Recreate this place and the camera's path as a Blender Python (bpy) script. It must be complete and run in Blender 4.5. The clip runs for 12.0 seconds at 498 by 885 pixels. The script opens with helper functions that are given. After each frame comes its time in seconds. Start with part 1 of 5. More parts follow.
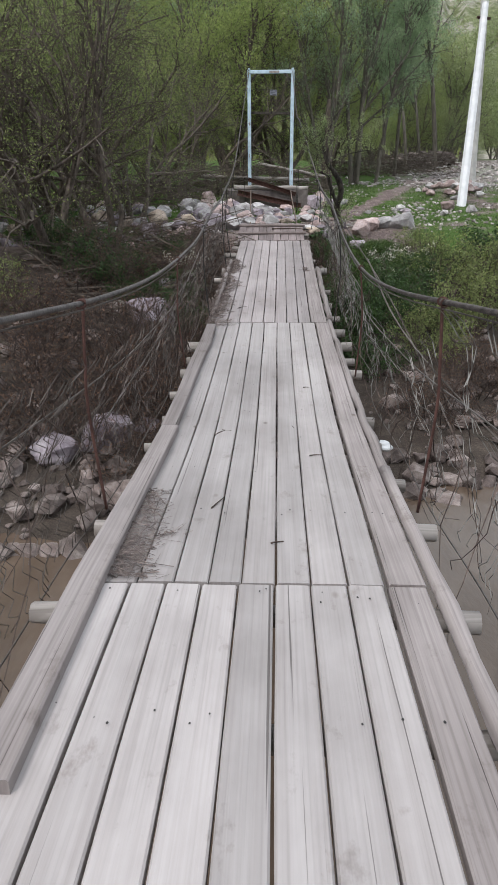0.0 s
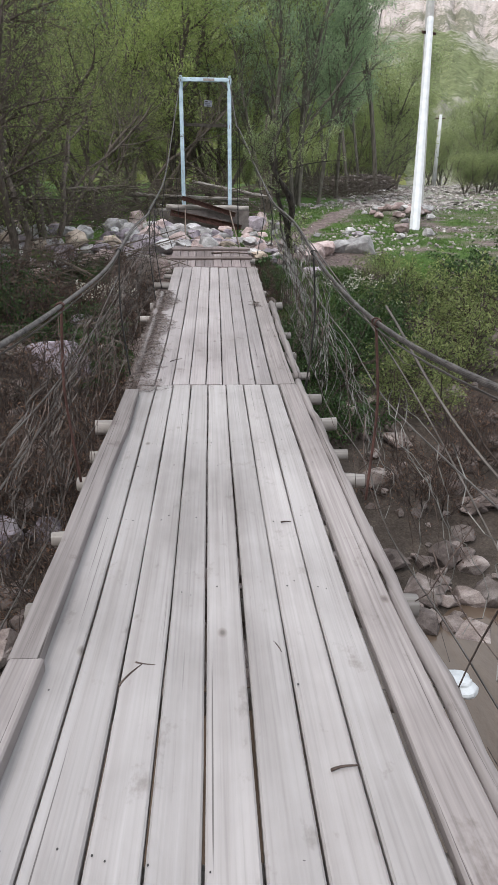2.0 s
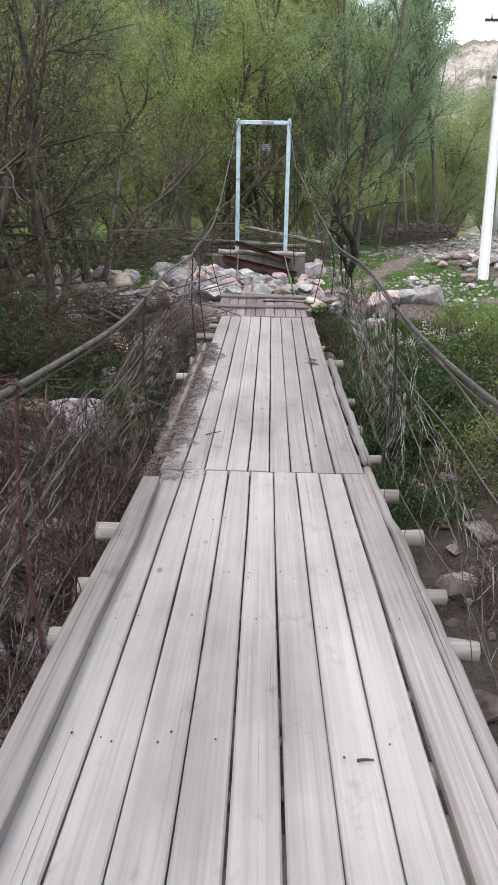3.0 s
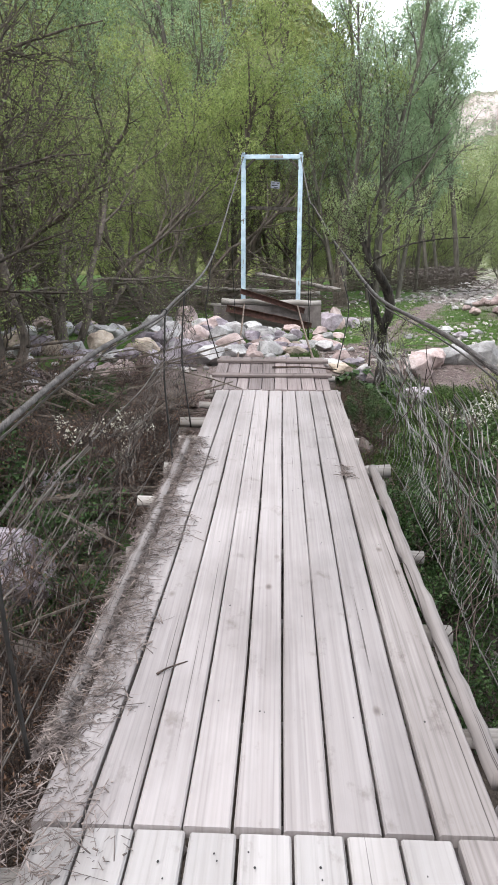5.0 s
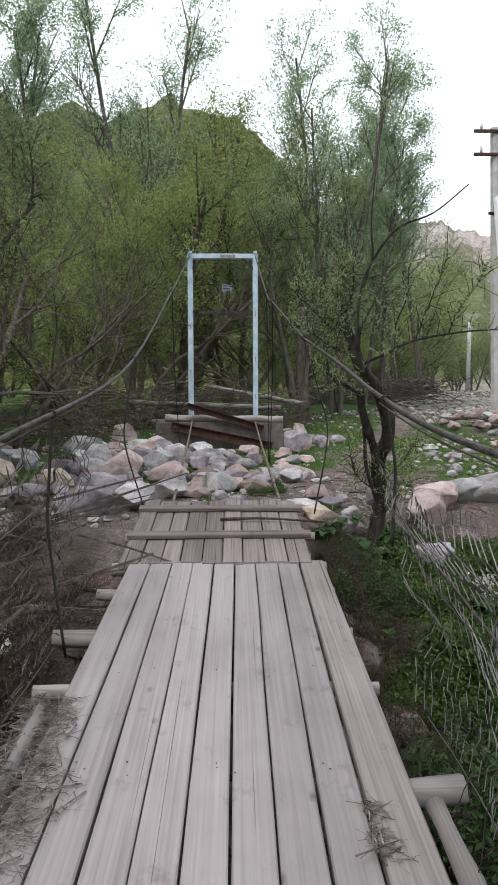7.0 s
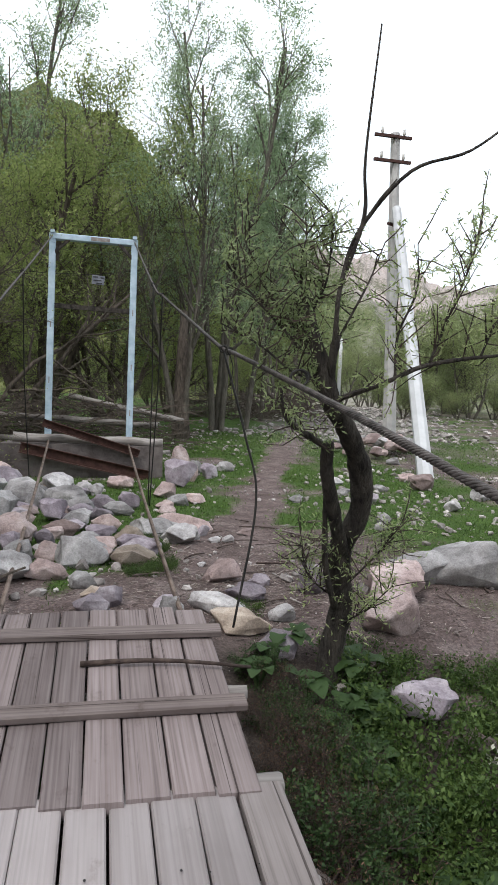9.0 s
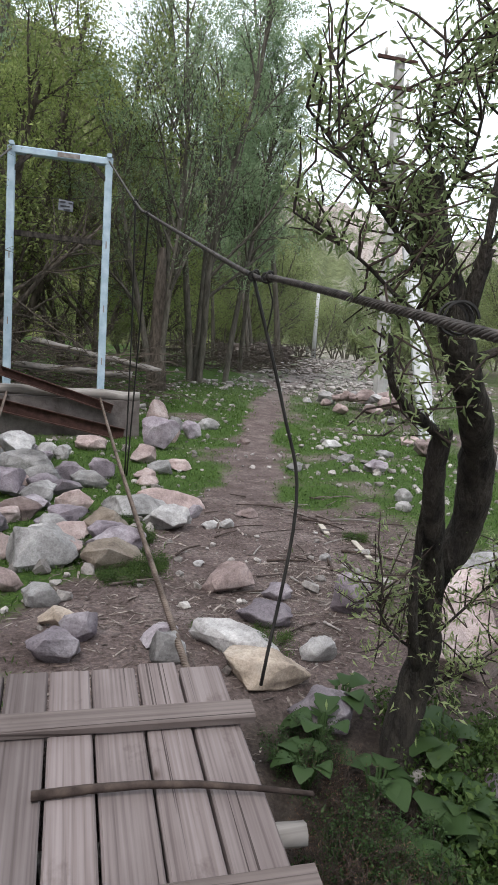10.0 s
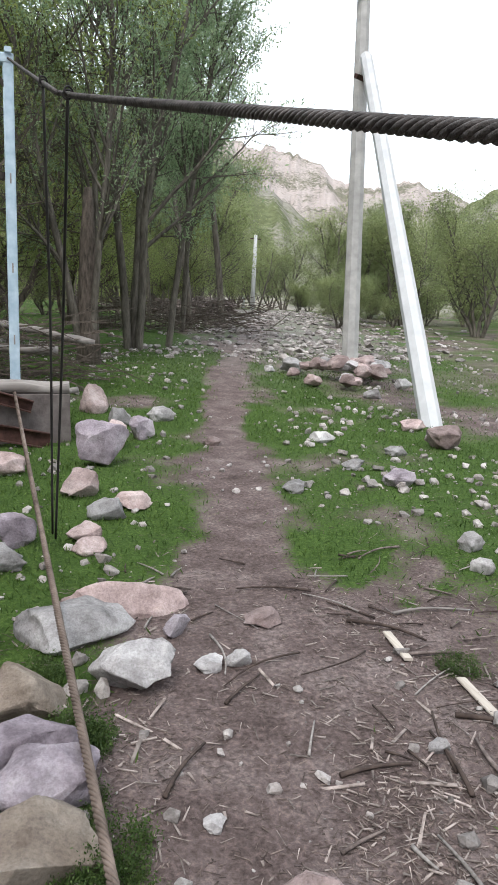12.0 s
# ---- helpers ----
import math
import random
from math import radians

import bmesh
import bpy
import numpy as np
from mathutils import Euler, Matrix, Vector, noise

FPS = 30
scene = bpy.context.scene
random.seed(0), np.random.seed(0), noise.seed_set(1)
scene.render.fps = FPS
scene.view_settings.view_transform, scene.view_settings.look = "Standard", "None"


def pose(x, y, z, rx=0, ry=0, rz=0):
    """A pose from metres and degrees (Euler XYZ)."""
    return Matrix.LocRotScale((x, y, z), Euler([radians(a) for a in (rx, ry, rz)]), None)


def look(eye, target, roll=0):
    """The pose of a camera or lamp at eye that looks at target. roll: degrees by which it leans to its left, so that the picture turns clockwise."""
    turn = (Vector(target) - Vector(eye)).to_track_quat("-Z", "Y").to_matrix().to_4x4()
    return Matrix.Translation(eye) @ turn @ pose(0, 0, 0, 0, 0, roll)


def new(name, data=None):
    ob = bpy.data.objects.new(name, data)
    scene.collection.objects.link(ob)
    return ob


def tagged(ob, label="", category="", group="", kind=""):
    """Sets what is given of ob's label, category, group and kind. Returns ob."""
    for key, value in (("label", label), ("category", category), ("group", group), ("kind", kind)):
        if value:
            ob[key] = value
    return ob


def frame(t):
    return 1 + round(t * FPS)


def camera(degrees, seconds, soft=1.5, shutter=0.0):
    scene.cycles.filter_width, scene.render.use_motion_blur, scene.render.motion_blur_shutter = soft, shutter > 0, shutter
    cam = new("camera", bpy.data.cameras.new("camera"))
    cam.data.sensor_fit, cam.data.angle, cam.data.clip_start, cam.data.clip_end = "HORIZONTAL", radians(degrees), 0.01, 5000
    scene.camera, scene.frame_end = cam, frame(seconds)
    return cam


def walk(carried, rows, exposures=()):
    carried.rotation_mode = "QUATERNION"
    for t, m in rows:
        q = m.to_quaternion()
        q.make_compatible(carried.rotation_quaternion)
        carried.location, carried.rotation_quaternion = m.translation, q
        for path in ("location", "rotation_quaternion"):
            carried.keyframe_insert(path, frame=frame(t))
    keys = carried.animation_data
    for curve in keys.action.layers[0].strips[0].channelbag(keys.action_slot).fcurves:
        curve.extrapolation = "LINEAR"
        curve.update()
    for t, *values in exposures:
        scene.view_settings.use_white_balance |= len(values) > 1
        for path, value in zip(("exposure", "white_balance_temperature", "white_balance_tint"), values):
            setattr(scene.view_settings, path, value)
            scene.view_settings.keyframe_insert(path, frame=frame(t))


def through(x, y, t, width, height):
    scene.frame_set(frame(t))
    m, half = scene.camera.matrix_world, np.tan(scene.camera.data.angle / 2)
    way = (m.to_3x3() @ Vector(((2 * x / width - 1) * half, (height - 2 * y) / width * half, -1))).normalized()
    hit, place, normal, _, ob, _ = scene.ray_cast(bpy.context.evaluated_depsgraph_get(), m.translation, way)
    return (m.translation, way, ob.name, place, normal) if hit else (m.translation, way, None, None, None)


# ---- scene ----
cam = camera(40.0, 12.0)
SKY, SUN = 0.13, 1.1
EXPOSURES = [(0.0, 0.78), (1.0, 1.08), (2.0, 0.92), (2.5, 1.15), (3.0, 1.1), (5.0, 1.4), (5.5, 1.38), (6.0, 1.45), (6.5, 0.88), (8.5, 0.40), (9.0, 0.63), (9.5, 0.48), (10.0, 0.68), (10.5, 0.78), (11.0, 0.94), (11.5, 0.98), (12.0, 0.93)]
PATH = [
    (0, (0.062, 0.684, 1.483), (-0.012, 2.546, 0.758), -0.4),
    (0.5, (0.034, 1.326, 1.443), (-0.04, 3.23, 0.834), 0.2),
    (1, (0.01, 1.945, 1.405), (0.008, 3.854, 0.807), -0.7),
    (1.5, (0.032, 2.561, 1.368), (-0.026, 4.432, 0.664), -0.1),
    (2, (-0.027, 3.163, 1.327), (0.077, 5.046, 0.661), 0.3),
    (2.5, (0.032, 3.858, 1.279), (-0.097, 5.781, 0.746), -0.1),
    (3, (-0.002, 4.529, 1.263), (-0.037, 6.453, 0.717), 1.1),
    (4.8, (0.014, 6.838, 1.359), (-0.081, 8.784, 0.907), 0.1),
    (5, (0.021, 7.135, 1.332), (-0.054, 9.088, 0.908), 0.3),
    (5.5, (0.068, 7.822, 1.334), (0.036, 9.76, 0.84), -0.9),
    (6, (0.102, 8.522, 1.361), (-0.002, 10.475, 0.946), 1.5),
    (6.5, (0.083, 9.199, 1.373), (0.103, 11.187, 1.154), 1.3),
    (6.7, (0.103, 9.488, 1.356), (0.132, 11.483, 1.225), 0.2),
    (8.3, (0.019, 11.345, 1.552), (0.158, 13.339, 1.495), 1.3),
    (8.5, (0.027, 11.61, 1.547), (0.284, 13.593, 1.521), 3.0),
    (9, (0.032, 12.202, 1.616), (0.462, 14.153, 1.538), 2.1),
    (9.5, (0.079, 12.857, 1.671), (0.468, 14.818, 1.655), 0.7),
    (10, (0.034, 13.528, 1.647), (0.557, 15.446, 1.427), 3.6),
    (10.5, (0.041, 14.147, 1.678), (0.567, 16.069, 1.5), 0.8),
    (11, (0.063, 14.799, 1.726), (0.612, 16.697, 1.422), 3.6),
    (11.5, (0.129, 15.355, 1.83), (0.809, 17.189, 1.412), 3.1),
    (12, (0.284, 15.902, 1.889), (0.984, 17.742, 1.537), 2.1),
]
walk(cam, [(t, look(eye, target, roll)) for t, eye, target, roll in PATH], EXPOSURES)

# ---- light ----
world = bpy.data.worlds.new("world")
scene.world = world
world.use_nodes = True
wn = world.node_tree.nodes
wl = world.node_tree.links
sky = wn.new("ShaderNodeTexSky")
sky.sky_type, sky.sun_disc = "NISHITA", False
sky.sun_elevation, sky.sun_rotation = radians(52), radians(218)
sky.air_density, sky.dust_density, sky.ozone_density = 1.0, 4.0, 0.6
wn["Background"].inputs["Strength"].default_value = SKY
# thin even cloud over the blue
cloud = wn.new("ShaderNodeMix")
cloud.data_type = "RGBA"
cloud.inputs[0].default_value = 0.75
cloud.inputs[7].default_value = (8.05, 8.75, 9.3, 1)
wl.new(sky.outputs["Color"], cloud.inputs[6])
wl.new(cloud.outputs[2], wn["Background"].inputs["Color"])
sun_data = bpy.data.lights.new("sun", "SUN")
sun_data.energy, sun_data.angle, sun_data.color = SUN, radians(18), (1.0, 0.98, 0.95)
sun = new("sun", sun_data)
sun.matrix_world = look((-16, -5, 40), (0, 16, 0))

# ---- materials ----
def nodes_of(name, rough=0.8, metal=0.0, spec=0.3):
    m = bpy.data.materials.new(name)
    m.use_nodes = True
    n, l = m.node_tree.nodes, m.node_tree.links
    b = n["Principled BSDF"]
    b.inputs["Roughness"].default_value = rough
    b.inputs["Metallic"].default_value = metal
    b.inputs["Specular IOR Level"].default_value = spec
    return m, n, l, b


def ramp(n, l, src, stops):
    r = n.new("ShaderNodeValToRGB")
    e = r.color_ramp.elements
    while len(e) < len(stops):
        e.new(0.5)
    for k, (p, c) in enumerate(stops):
        e[k].position = p
        e[k].color = (*c, 1) if len(c) == 3 else c
    l.new(src, r.inputs["Fac"])
    return r.outputs["Color"]


def grain(n, l, scale, stretch=(1, 1, 1), detail=4.0, coord="Object", rough=0.6):
    tc = n.new("ShaderNodeTexCoord")
    mp = n.new("ShaderNodeMapping")
    mp.inputs["Scale"].default_value = stretch
    l.new(tc.outputs[coord], mp.inputs["Vector"])
    t = n.new("ShaderNodeTexNoise")
    t.inputs["Scale"].default_value = scale
    t.inputs["Detail"].default_value = detail
    t.inputs["Roughness"].default_value = rough
    l.new(mp.outputs["Vector"], t.inputs["Vector"])
    return t.outputs["Fac"], mp


def blend(n, l, fac, a, b, mode="MIX"):
    m = n.new("ShaderNodeMix")
    m.data_type, m.blend_type = "RGBA", mode
    for socket, v in ((m.inputs[0], fac), (m.inputs[6], a), (m.inputs[7], b)):
        if isinstance(v, (int, float)):
            socket.default_value = v
        elif isinstance(v, tuple):
            socket.default_value = (*v, 1)
        else:
            l.new(v, socket)
    return m.outputs[2]


def relief(n, l, b, height, strength, distance=0.02):
    bump = n.new("ShaderNodeBump")
    bump.inputs["Strength"].default_value = strength
    bump.inputs["Distance"].default_value = distance
    l.new(height, bump.inputs["Height"])
    l.new(bump.outputs["Normal"], b.inputs["Normal"])


def wood(name, dark, mid, light, along="y", knots=True, var=0.3, rough=0.85, spec=0.2, split=0.255):
    """Weathered wood with grain along one axis, drying cracks, knots and blotches."""
    m, n, l, b = nodes_of(name, rough, 0, spec)
    st = {"y": (1, 0.012, 0.05), "x": (0.012, 1, 0.05), "z": (1, 1, 0.012)}[along]
    info = n.new("ShaderNodeObjectInfo")
    fine, mp = grain(n, l, 95, st, 3, rough=0.45)
    # each piece is cut from another part of the wood
    add = n.new("ShaderNodeVectorMath")
    add.operation = "ADD"
    comb = n.new("ShaderNodeCombineXYZ")
    mul = n.new("ShaderNodeMath")
    mul.operation = "MULTIPLY"
    mul.inputs[1].default_value = 37.0
    l.new(info.outputs["Random"], mul.inputs[0])
    for k in ("X", "Y", "Z"):
        l.new(mul.outputs[0], comb.inputs[k])
    l.new(comb.outputs[0], mp.inputs["Location"])
    col = ramp(n, l, fine, [(0.12, dark), (0.45, mid), (0.9, light)])
    streak, smp = grain(n, l, 22, st, 3)
    l.new(comb.outputs[0], smp.inputs["Location"])
    col = blend(n, l, 0.7, col, ramp(n, l, streak, [(0.3, (0.84, 0.81, 0.80)), (0.6, (1.05, 1.04, 1.04))]), "MULTIPLY")
    patch, _ = grain(n, l, 7.5, (1, 0.6, 1), 5, rough=0.7)
    col = blend(n, l, 0.8, col, ramp(n, l, patch, [(0.27, (0.62, 0.58, 0.56)), (0.40, (1, 1, 1))]), "MULTIPLY")
    blot, _ = grain(n, l, 1.7, (1, 0.5, 1), 5)
    stain = ramp(n, l, blot, [(0.3, (0.66, 0.63, 0.61)), (0.58, (1.04, 1.02, 1.0))])
    col = blend(n, l, 0.85, col, stain, "MULTIPLY")
    crack, cmp_ = grain(n, l, 75, {"y": (1, 0.005, 0.02), "x": (0.005, 1, 0.02), "z": (1, 1, 0.005)}[along], 2)
    l.new(comb.outputs[0], cmp_.inputs["Location"])
    cmask = ramp(n, l, crack, [(split, (0.2, 0.18, 0.17)), (split + 0.035, (1, 1, 1))])
    col = blend(n, l, 0.8, col, cmask, "MULTIPLY")
    if knots:
        tc = n.new("ShaderNodeTexCoord")
        kmp = n.new("ShaderNodeMapping")
        kmp.inputs["Scale"].default_value = {"y": (1, 0.55, 1), "x": (0.55, 1, 1), "z": (1, 1, 0.55)}[along]
        l.new(tc.outputs["Object"], kmp.inputs["Vector"])
        l.new(comb.outputs[0], kmp.inputs["Location"])
        v = n.new("ShaderNodeTexVoronoi")
        v.inputs["Scale"].default_value = 4.2
        l.new(kmp.outputs["Vector"], v.inputs["Vector"])
        kmask = ramp(n, l, v.outputs["Distance"], [(0.025, (0.25, 0.21, 0.19)), (0.05, (0.62, 0.57, 0.54)), (0.085, (1, 1, 1))])
        col = blend(n, l, 0.75, col, kmask, "MULTIPLY")
    mr = n.new("ShaderNodeMapRange")
    mr.inputs["To Min"].default_value, mr.inputs["To Max"].default_value = 1 - var, 1 + var * 0.35
    l.new(info.outputs["Random"], mr.inputs["Value"])
    hs = n.new("ShaderNodeHueSaturation")
    l.new(mr.outputs[0], hs.inputs["Value"])
    l.new(col, hs.inputs["Color"])
    l.new(hs.outputs["Color"], b.inputs["Base Color"])
    both = n.new("ShaderNodeMath")
    both.operation = "ADD"
    l.new(fine, both.inputs[0])
    l.new(cmask, both.inputs[1])
    relief(n, l, b, both.outputs[0], 0.5, 0.004)
    return m


def stone(name, a, bcol, c, island=False):
    """Broken rock: cloudy tone, mineral flecks, lichen and dirt, at true size."""
    m, n, l, b = nodes_of(name, 0.92, 0, 0.2)
    geo = n.new("ShaderNodeNewGeometry")
    info = n.new("ShaderNodeObjectInfo")
    shift = n.new("ShaderNodeVectorMath")
    shift.operation = "ADD"
    l.new(geo.outputs["Position"], shift.inputs[0])
    l.new(info.outputs["Random"], shift.inputs[1])

    def cloud_at(scale, detail, rough):
        t = n.new("ShaderNodeTexNoise")
        t.inputs["Scale"].default_value = scale
        t.inputs["Detail"].default_value = detail
        t.inputs["Roughness"].default_value = rough
        l.new(shift.outputs[0], t.inputs["Vector"])
        return t.outputs["Fac"]
    big, mid, fine = cloud_at(3.6, 6, 0.6), cloud_at(15, 8, 0.72), cloud_at(85, 5, 0.7)
    col = ramp(n, l, big, [(0.32, a), (0.5, bcol), (0.68, c)])
    col = blend(n, l, 0.85, col, ramp(n, l, mid, [(0.33, (0.62, 0.60, 0.59)), (0.48, (0.98, 0.98, 0.98)), (0.66, (1.2, 1.19, 1.17))]), "MULTIPLY")
    col = blend(n, l, 0.6, col, ramp(n, l, fine, [(0.32, (0.6, 0.59, 0.58)), (0.6, (1.15, 1.15, 1.15))]), "MULTIPLY")
    mr = n.new("ShaderNodeMapRange")
    mr.inputs["To Min"].default_value, mr.inputs["To Max"].default_value = 0.55, 1.2
    l.new(geo.outputs["Random Per Island"] if island else info.outputs["Random"], mr.inputs["Value"])
    hs = n.new("ShaderNodeHueSaturation")
    l.new(mr.outputs[0], hs.inputs["Value"])
    l.new(col, hs.inputs["Color"])
    l.new(hs.outputs["Color"], b.inputs["Base Color"])
    both = n.new("ShaderNodeMath")
    both.operation = "MULTIPLY_ADD"
    both.inputs[1].default_value = 0.35
    l.new(fine, both.inputs[0])
    l.new(mid, both.inputs[2])
    relief(n, l, b, both.outputs[0], 0.7, 0.02)
    return m


def plain(name, a, c, scale=9.0, rough=0.8, metal=0.0, bump=0.3, island=False, stretch=(1, 1, 1), dist=0.01):
    """Two tones mixed by noise at two scales."""
    m, n, l, b = nodes_of(name, rough, metal)
    f, _ = grain(n, l, scale, stretch, 6)
    col = ramp(n, l, f, [(0.33, a), (0.67, c)])
    if island:
        g = n.new("ShaderNodeNewGeometry")
        mr = n.new("ShaderNodeMapRange")
        mr.inputs["To Min"].default_value, mr.inputs["To Max"].default_value = 0.55, 1.35
        l.new(g.outputs["Random Per Island"], mr.inputs["Value"])
        hs = n.new("ShaderNodeHueSaturation")
        l.new(mr.outputs[0], hs.inputs["Value"])
        l.new(col, hs.inputs["Color"])
        col = hs.outputs["Color"]
    l.new(col, b.inputs["Base Color"])
    if bump:
        f2, _ = grain(n, l, scale * 4, stretch, 4)
        relief(n, l, b, f2, bump, dist)
    return m


def leaf_mat(name, a, c, through=0.35):
    """Leaves: each its own tone, light shines through them."""
    m, n, l, b = nodes_of(name, 0.6, 0, 0.25)
    g = n.new("ShaderNodeNewGeometry")
    col = ramp(n, l, g.outputs["Random Per Island"], [(0.0, a), (1.0, c)])
    big, _ = grain(n, l, 0.5, detail=2)
    tone = ramp(n, l, big, [(0.3, (0.7, 0.72, 0.7)), (0.7, (1.15, 1.1, 1.0))])
    col = blend(n, l, 1.0, col, tone, "MULTIPLY")
    l.new(col, b.inputs["Base Color"])
    tr = n.new("ShaderNodeBsdfTranslucent")
    l.new(col, tr.inputs["Color"])
    mx = n.new("ShaderNodeMixShader")
    mx.inputs[0].default_value = through
    l.new(b.outputs[0], mx.inputs[1])
    l.new(tr.outputs[0], mx.inputs[2])
    l.new(mx.outputs[0], n["Material Output"].inputs["Surface"])
    return m


PLANK = wood("weathered plank", (0.25, 0.231, 0.231), (0.335, 0.313, 0.313), (0.385, 0.362, 0.365), var=0.24, rough=0.6, spec=0.4, split=0.275)
PLANK_WORN = wood("browner trodden plank", (0.19, 0.17, 0.172), (0.262, 0.237, 0.240), (0.315, 0.288, 0.292), var=0.2, rough=0.65, spec=0.35, split=0.275)
EDGE = wood("grey edge timber", (0.12, 0.105, 0.103), (0.235, 0.212, 0.211), (0.32, 0.293, 0.291), var=0.25, split=0.31)
OLD = wood("old brown plank", (0.08, 0.064, 0.064), (0.195, 0.163, 0.164), (0.285, 0.25, 0.253), var=0.3, split=0.335)
BATTEN = wood("brown batten", (0.08, 0.064, 0.062), (0.165, 0.138, 0.135), (0.24, 0.208, 0.202), along="x", var=0.15, split=0.30)
SPLIT = wood("fresh split wood", (0.34, 0.30, 0.26), (0.50, 0.46, 0.41), (0.60, 0.56, 0.51), knots=False, var=0.1)
LOGX = wood("barked log end", (0.12, 0.108, 0.10), (0.26, 0.242, 0.232), (0.42, 0.40, 0.39), along="x", knots=False)
BARK = plain("dark bark", (0.04, 0.032, 0.027), (0.15, 0.122, 0.102), 14, 0.95, 0, 0.9, stretch=(1, 1, 0.25), dist=0.03)
BARK_DARK = plain("wet black bark", (0.018, 0.0155, 0.014), (0.085, 0.072, 0.062), 22, 0.95, 0, 1.0, stretch=(1, 1, 0.3), dist=0.03)
BARK_GREY = plain("grey bark", (0.06, 0.053, 0.044), (0.17, 0.152, 0.128), 12, 0.95, 0, 0.8, stretch=(1, 1, 0.25), dist=0.03)
TWIG = plain("dry twig", (0.026, 0.018, 0.016), (0.085, 0.062, 0.053), 20, 0.95, 0, 0, island=True)
STRAW = plain("dry straw", (0.055, 0.042, 0.039), (0.215, 0.172, 0.158), 20, 0.95, 0, 0, island=True)
ROPE = plain("rusty anchor rope", (0.075, 0.055, 0.045), (0.22, 0.17, 0.145), 7, 0.7, 0.3, 0.3)
STEEL = plain("weathered wire rope", (0.03, 0.026, 0.025), (0.115, 0.10, 0.096), 25, 0.65, 0.25, 0.4)
RUST = plain("rusted steel", (0.042, 0.021, 0.018), (0.10, 0.050, 0.042), 12, 0.8, 0.3, 0.4)
WIRE = plain("galvanised wire", (0.03, 0.024, 0.021), (0.11, 0.095, 0.088), 3.0, 0.6, 0.4, 0)
BLUE = plain("pale blue paint", (0.29, 0.39, 0.48), (0.47, 0.57, 0.65), 6, 0.65, 0, 0.2)
CHIP = plain("bare patches", (0.16, 0.13, 0.115), (0.33, 0.31, 0.30), 14, 0.8, 0.1, 0.2)
CONCRETE = plain("rough concrete", (0.08, 0.066, 0.064), (0.165, 0.143, 0.138), 5, 0.95, 0, 0.6, dist=0.02)
POLE = plain("pale pole concrete", (0.33, 0.32, 0.315), (0.48, 0.47, 0.46), 4, 0.85, 0, 0.3)
WHITEWASH = plain("whitewashed concrete", (0.43, 0.435, 0.45), (0.53, 0.535, 0.55), 3, 0.85, 0, 0.3)
STONE = stone("grey stone", (0.18, 0.17, 0.172), (0.35, 0.335, 0.338), (0.52, 0.505, 0.51))
STONE_PINK = stone("pinkish stone", (0.21, 0.155, 0.15), (0.37, 0.285, 0.275), (0.50, 0.42, 0.41))
STONE_BLUE = stone("violet grey stone", (0.13, 0.108, 0.125), (0.245, 0.21, 0.24), (0.40, 0.365, 0.395))
STONE_TAN = stone("tan weathered stone", (0.20, 0.155, 0.125), (0.36, 0.295, 0.245), (0.47, 0.41, 0.355))
PEBBLE = stone("pebbles", (0.18, 0.155, 0.148), (0.34, 0.31, 0.298), (0.52, 0.49, 0.475), island=True)
BANKSTONE = stone("river stones", (0.065, 0.05, 0.046), (0.15, 0.12, 0.112), (0.29, 0.25, 0.238), island=True)
GRASS = leaf_mat("short grass", (0.034, 0.07, 0.016), (0.12, 0.19, 0.05), 0.35)
LEAF_OLIVE = leaf_mat("olive willow leaves", (0.165, 0.225, 0.075), (0.37, 0.435, 0.175), 0.6)
LEAF_BANK = leaf_mat("young bank leaves", (0.115, 0.15, 0.055), (0.30, 0.345, 0.145), 0.5)
# haze and sun over the far trees are mixed into these pale tones
LEAF_FAR = leaf_mat("haze-paled far leaves", (0.20, 0.25, 0.11), (0.39, 0.45, 0.235), 0.55)
LEAF_GREEN = leaf_mat("poplar leaves", (0.17, 0.265, 0.15), (0.42, 0.535, 0.35), 0.62)
LEAF_POLLARD = leaf_mat("grey-green willow leaves", (0.26, 0.34, 0.15), (0.52, 0.60, 0.33), 0.62)
LEAF_HILL = leaf_mat("olive hill scrub", (0.12, 0.14, 0.045), (0.24, 0.26, 0.10), 0.35)
LEAF_HERB = leaf_mat("fresh herb leaves", (0.028, 0.06, 0.013), (0.10, 0.155, 0.045), 0.3)
CHAFF = plain("pale wood chips", (0.10, 0.078, 0.07), (0.36, 0.305, 0.28), 20, 0.95, 0, 0, island=True)
CRUMB = plain("dark litter crumbs", (0.05, 0.037, 0.032), (0.20, 0.155, 0.138), 20, 0.95, 0, 0, island=True)
WIRE_PALE = plain("bare galvanised wire", (0.075, 0.071, 0.066), (0.21, 0.20, 0.19), 3.0, 0.6, 0.3, 0)
LEAF_DARK = leaf_mat("dark bank leaves", (0.018, 0.042, 0.014), (0.06, 0.105, 0.035), 0.25)
BLOSSOM = leaf_mat("white blossom", (0.45, 0.45, 0.40), (0.75, 0.74, 0.69), 0.3)
DRYLEAF = leaf_mat("brown dead stalks", (0.06, 0.033, 0.024), (0.17, 0.10, 0.072), 0.2)
BLACKWIRE = plain("black cable", (0.014, 0.013, 0.013), (0.035, 0.032, 0.03), 9, 0.6, 0.2, 0)
SIGN = plain("enamel plate", (0.13, 0.14, 0.17), (0.24, 0.25, 0.29), 9, 0.5, 0, 0)
INK = plain("sign ink", (0.02, 0.02, 0.025), (0.05, 0.05, 0.055), 9, 0.7, 0, 0)
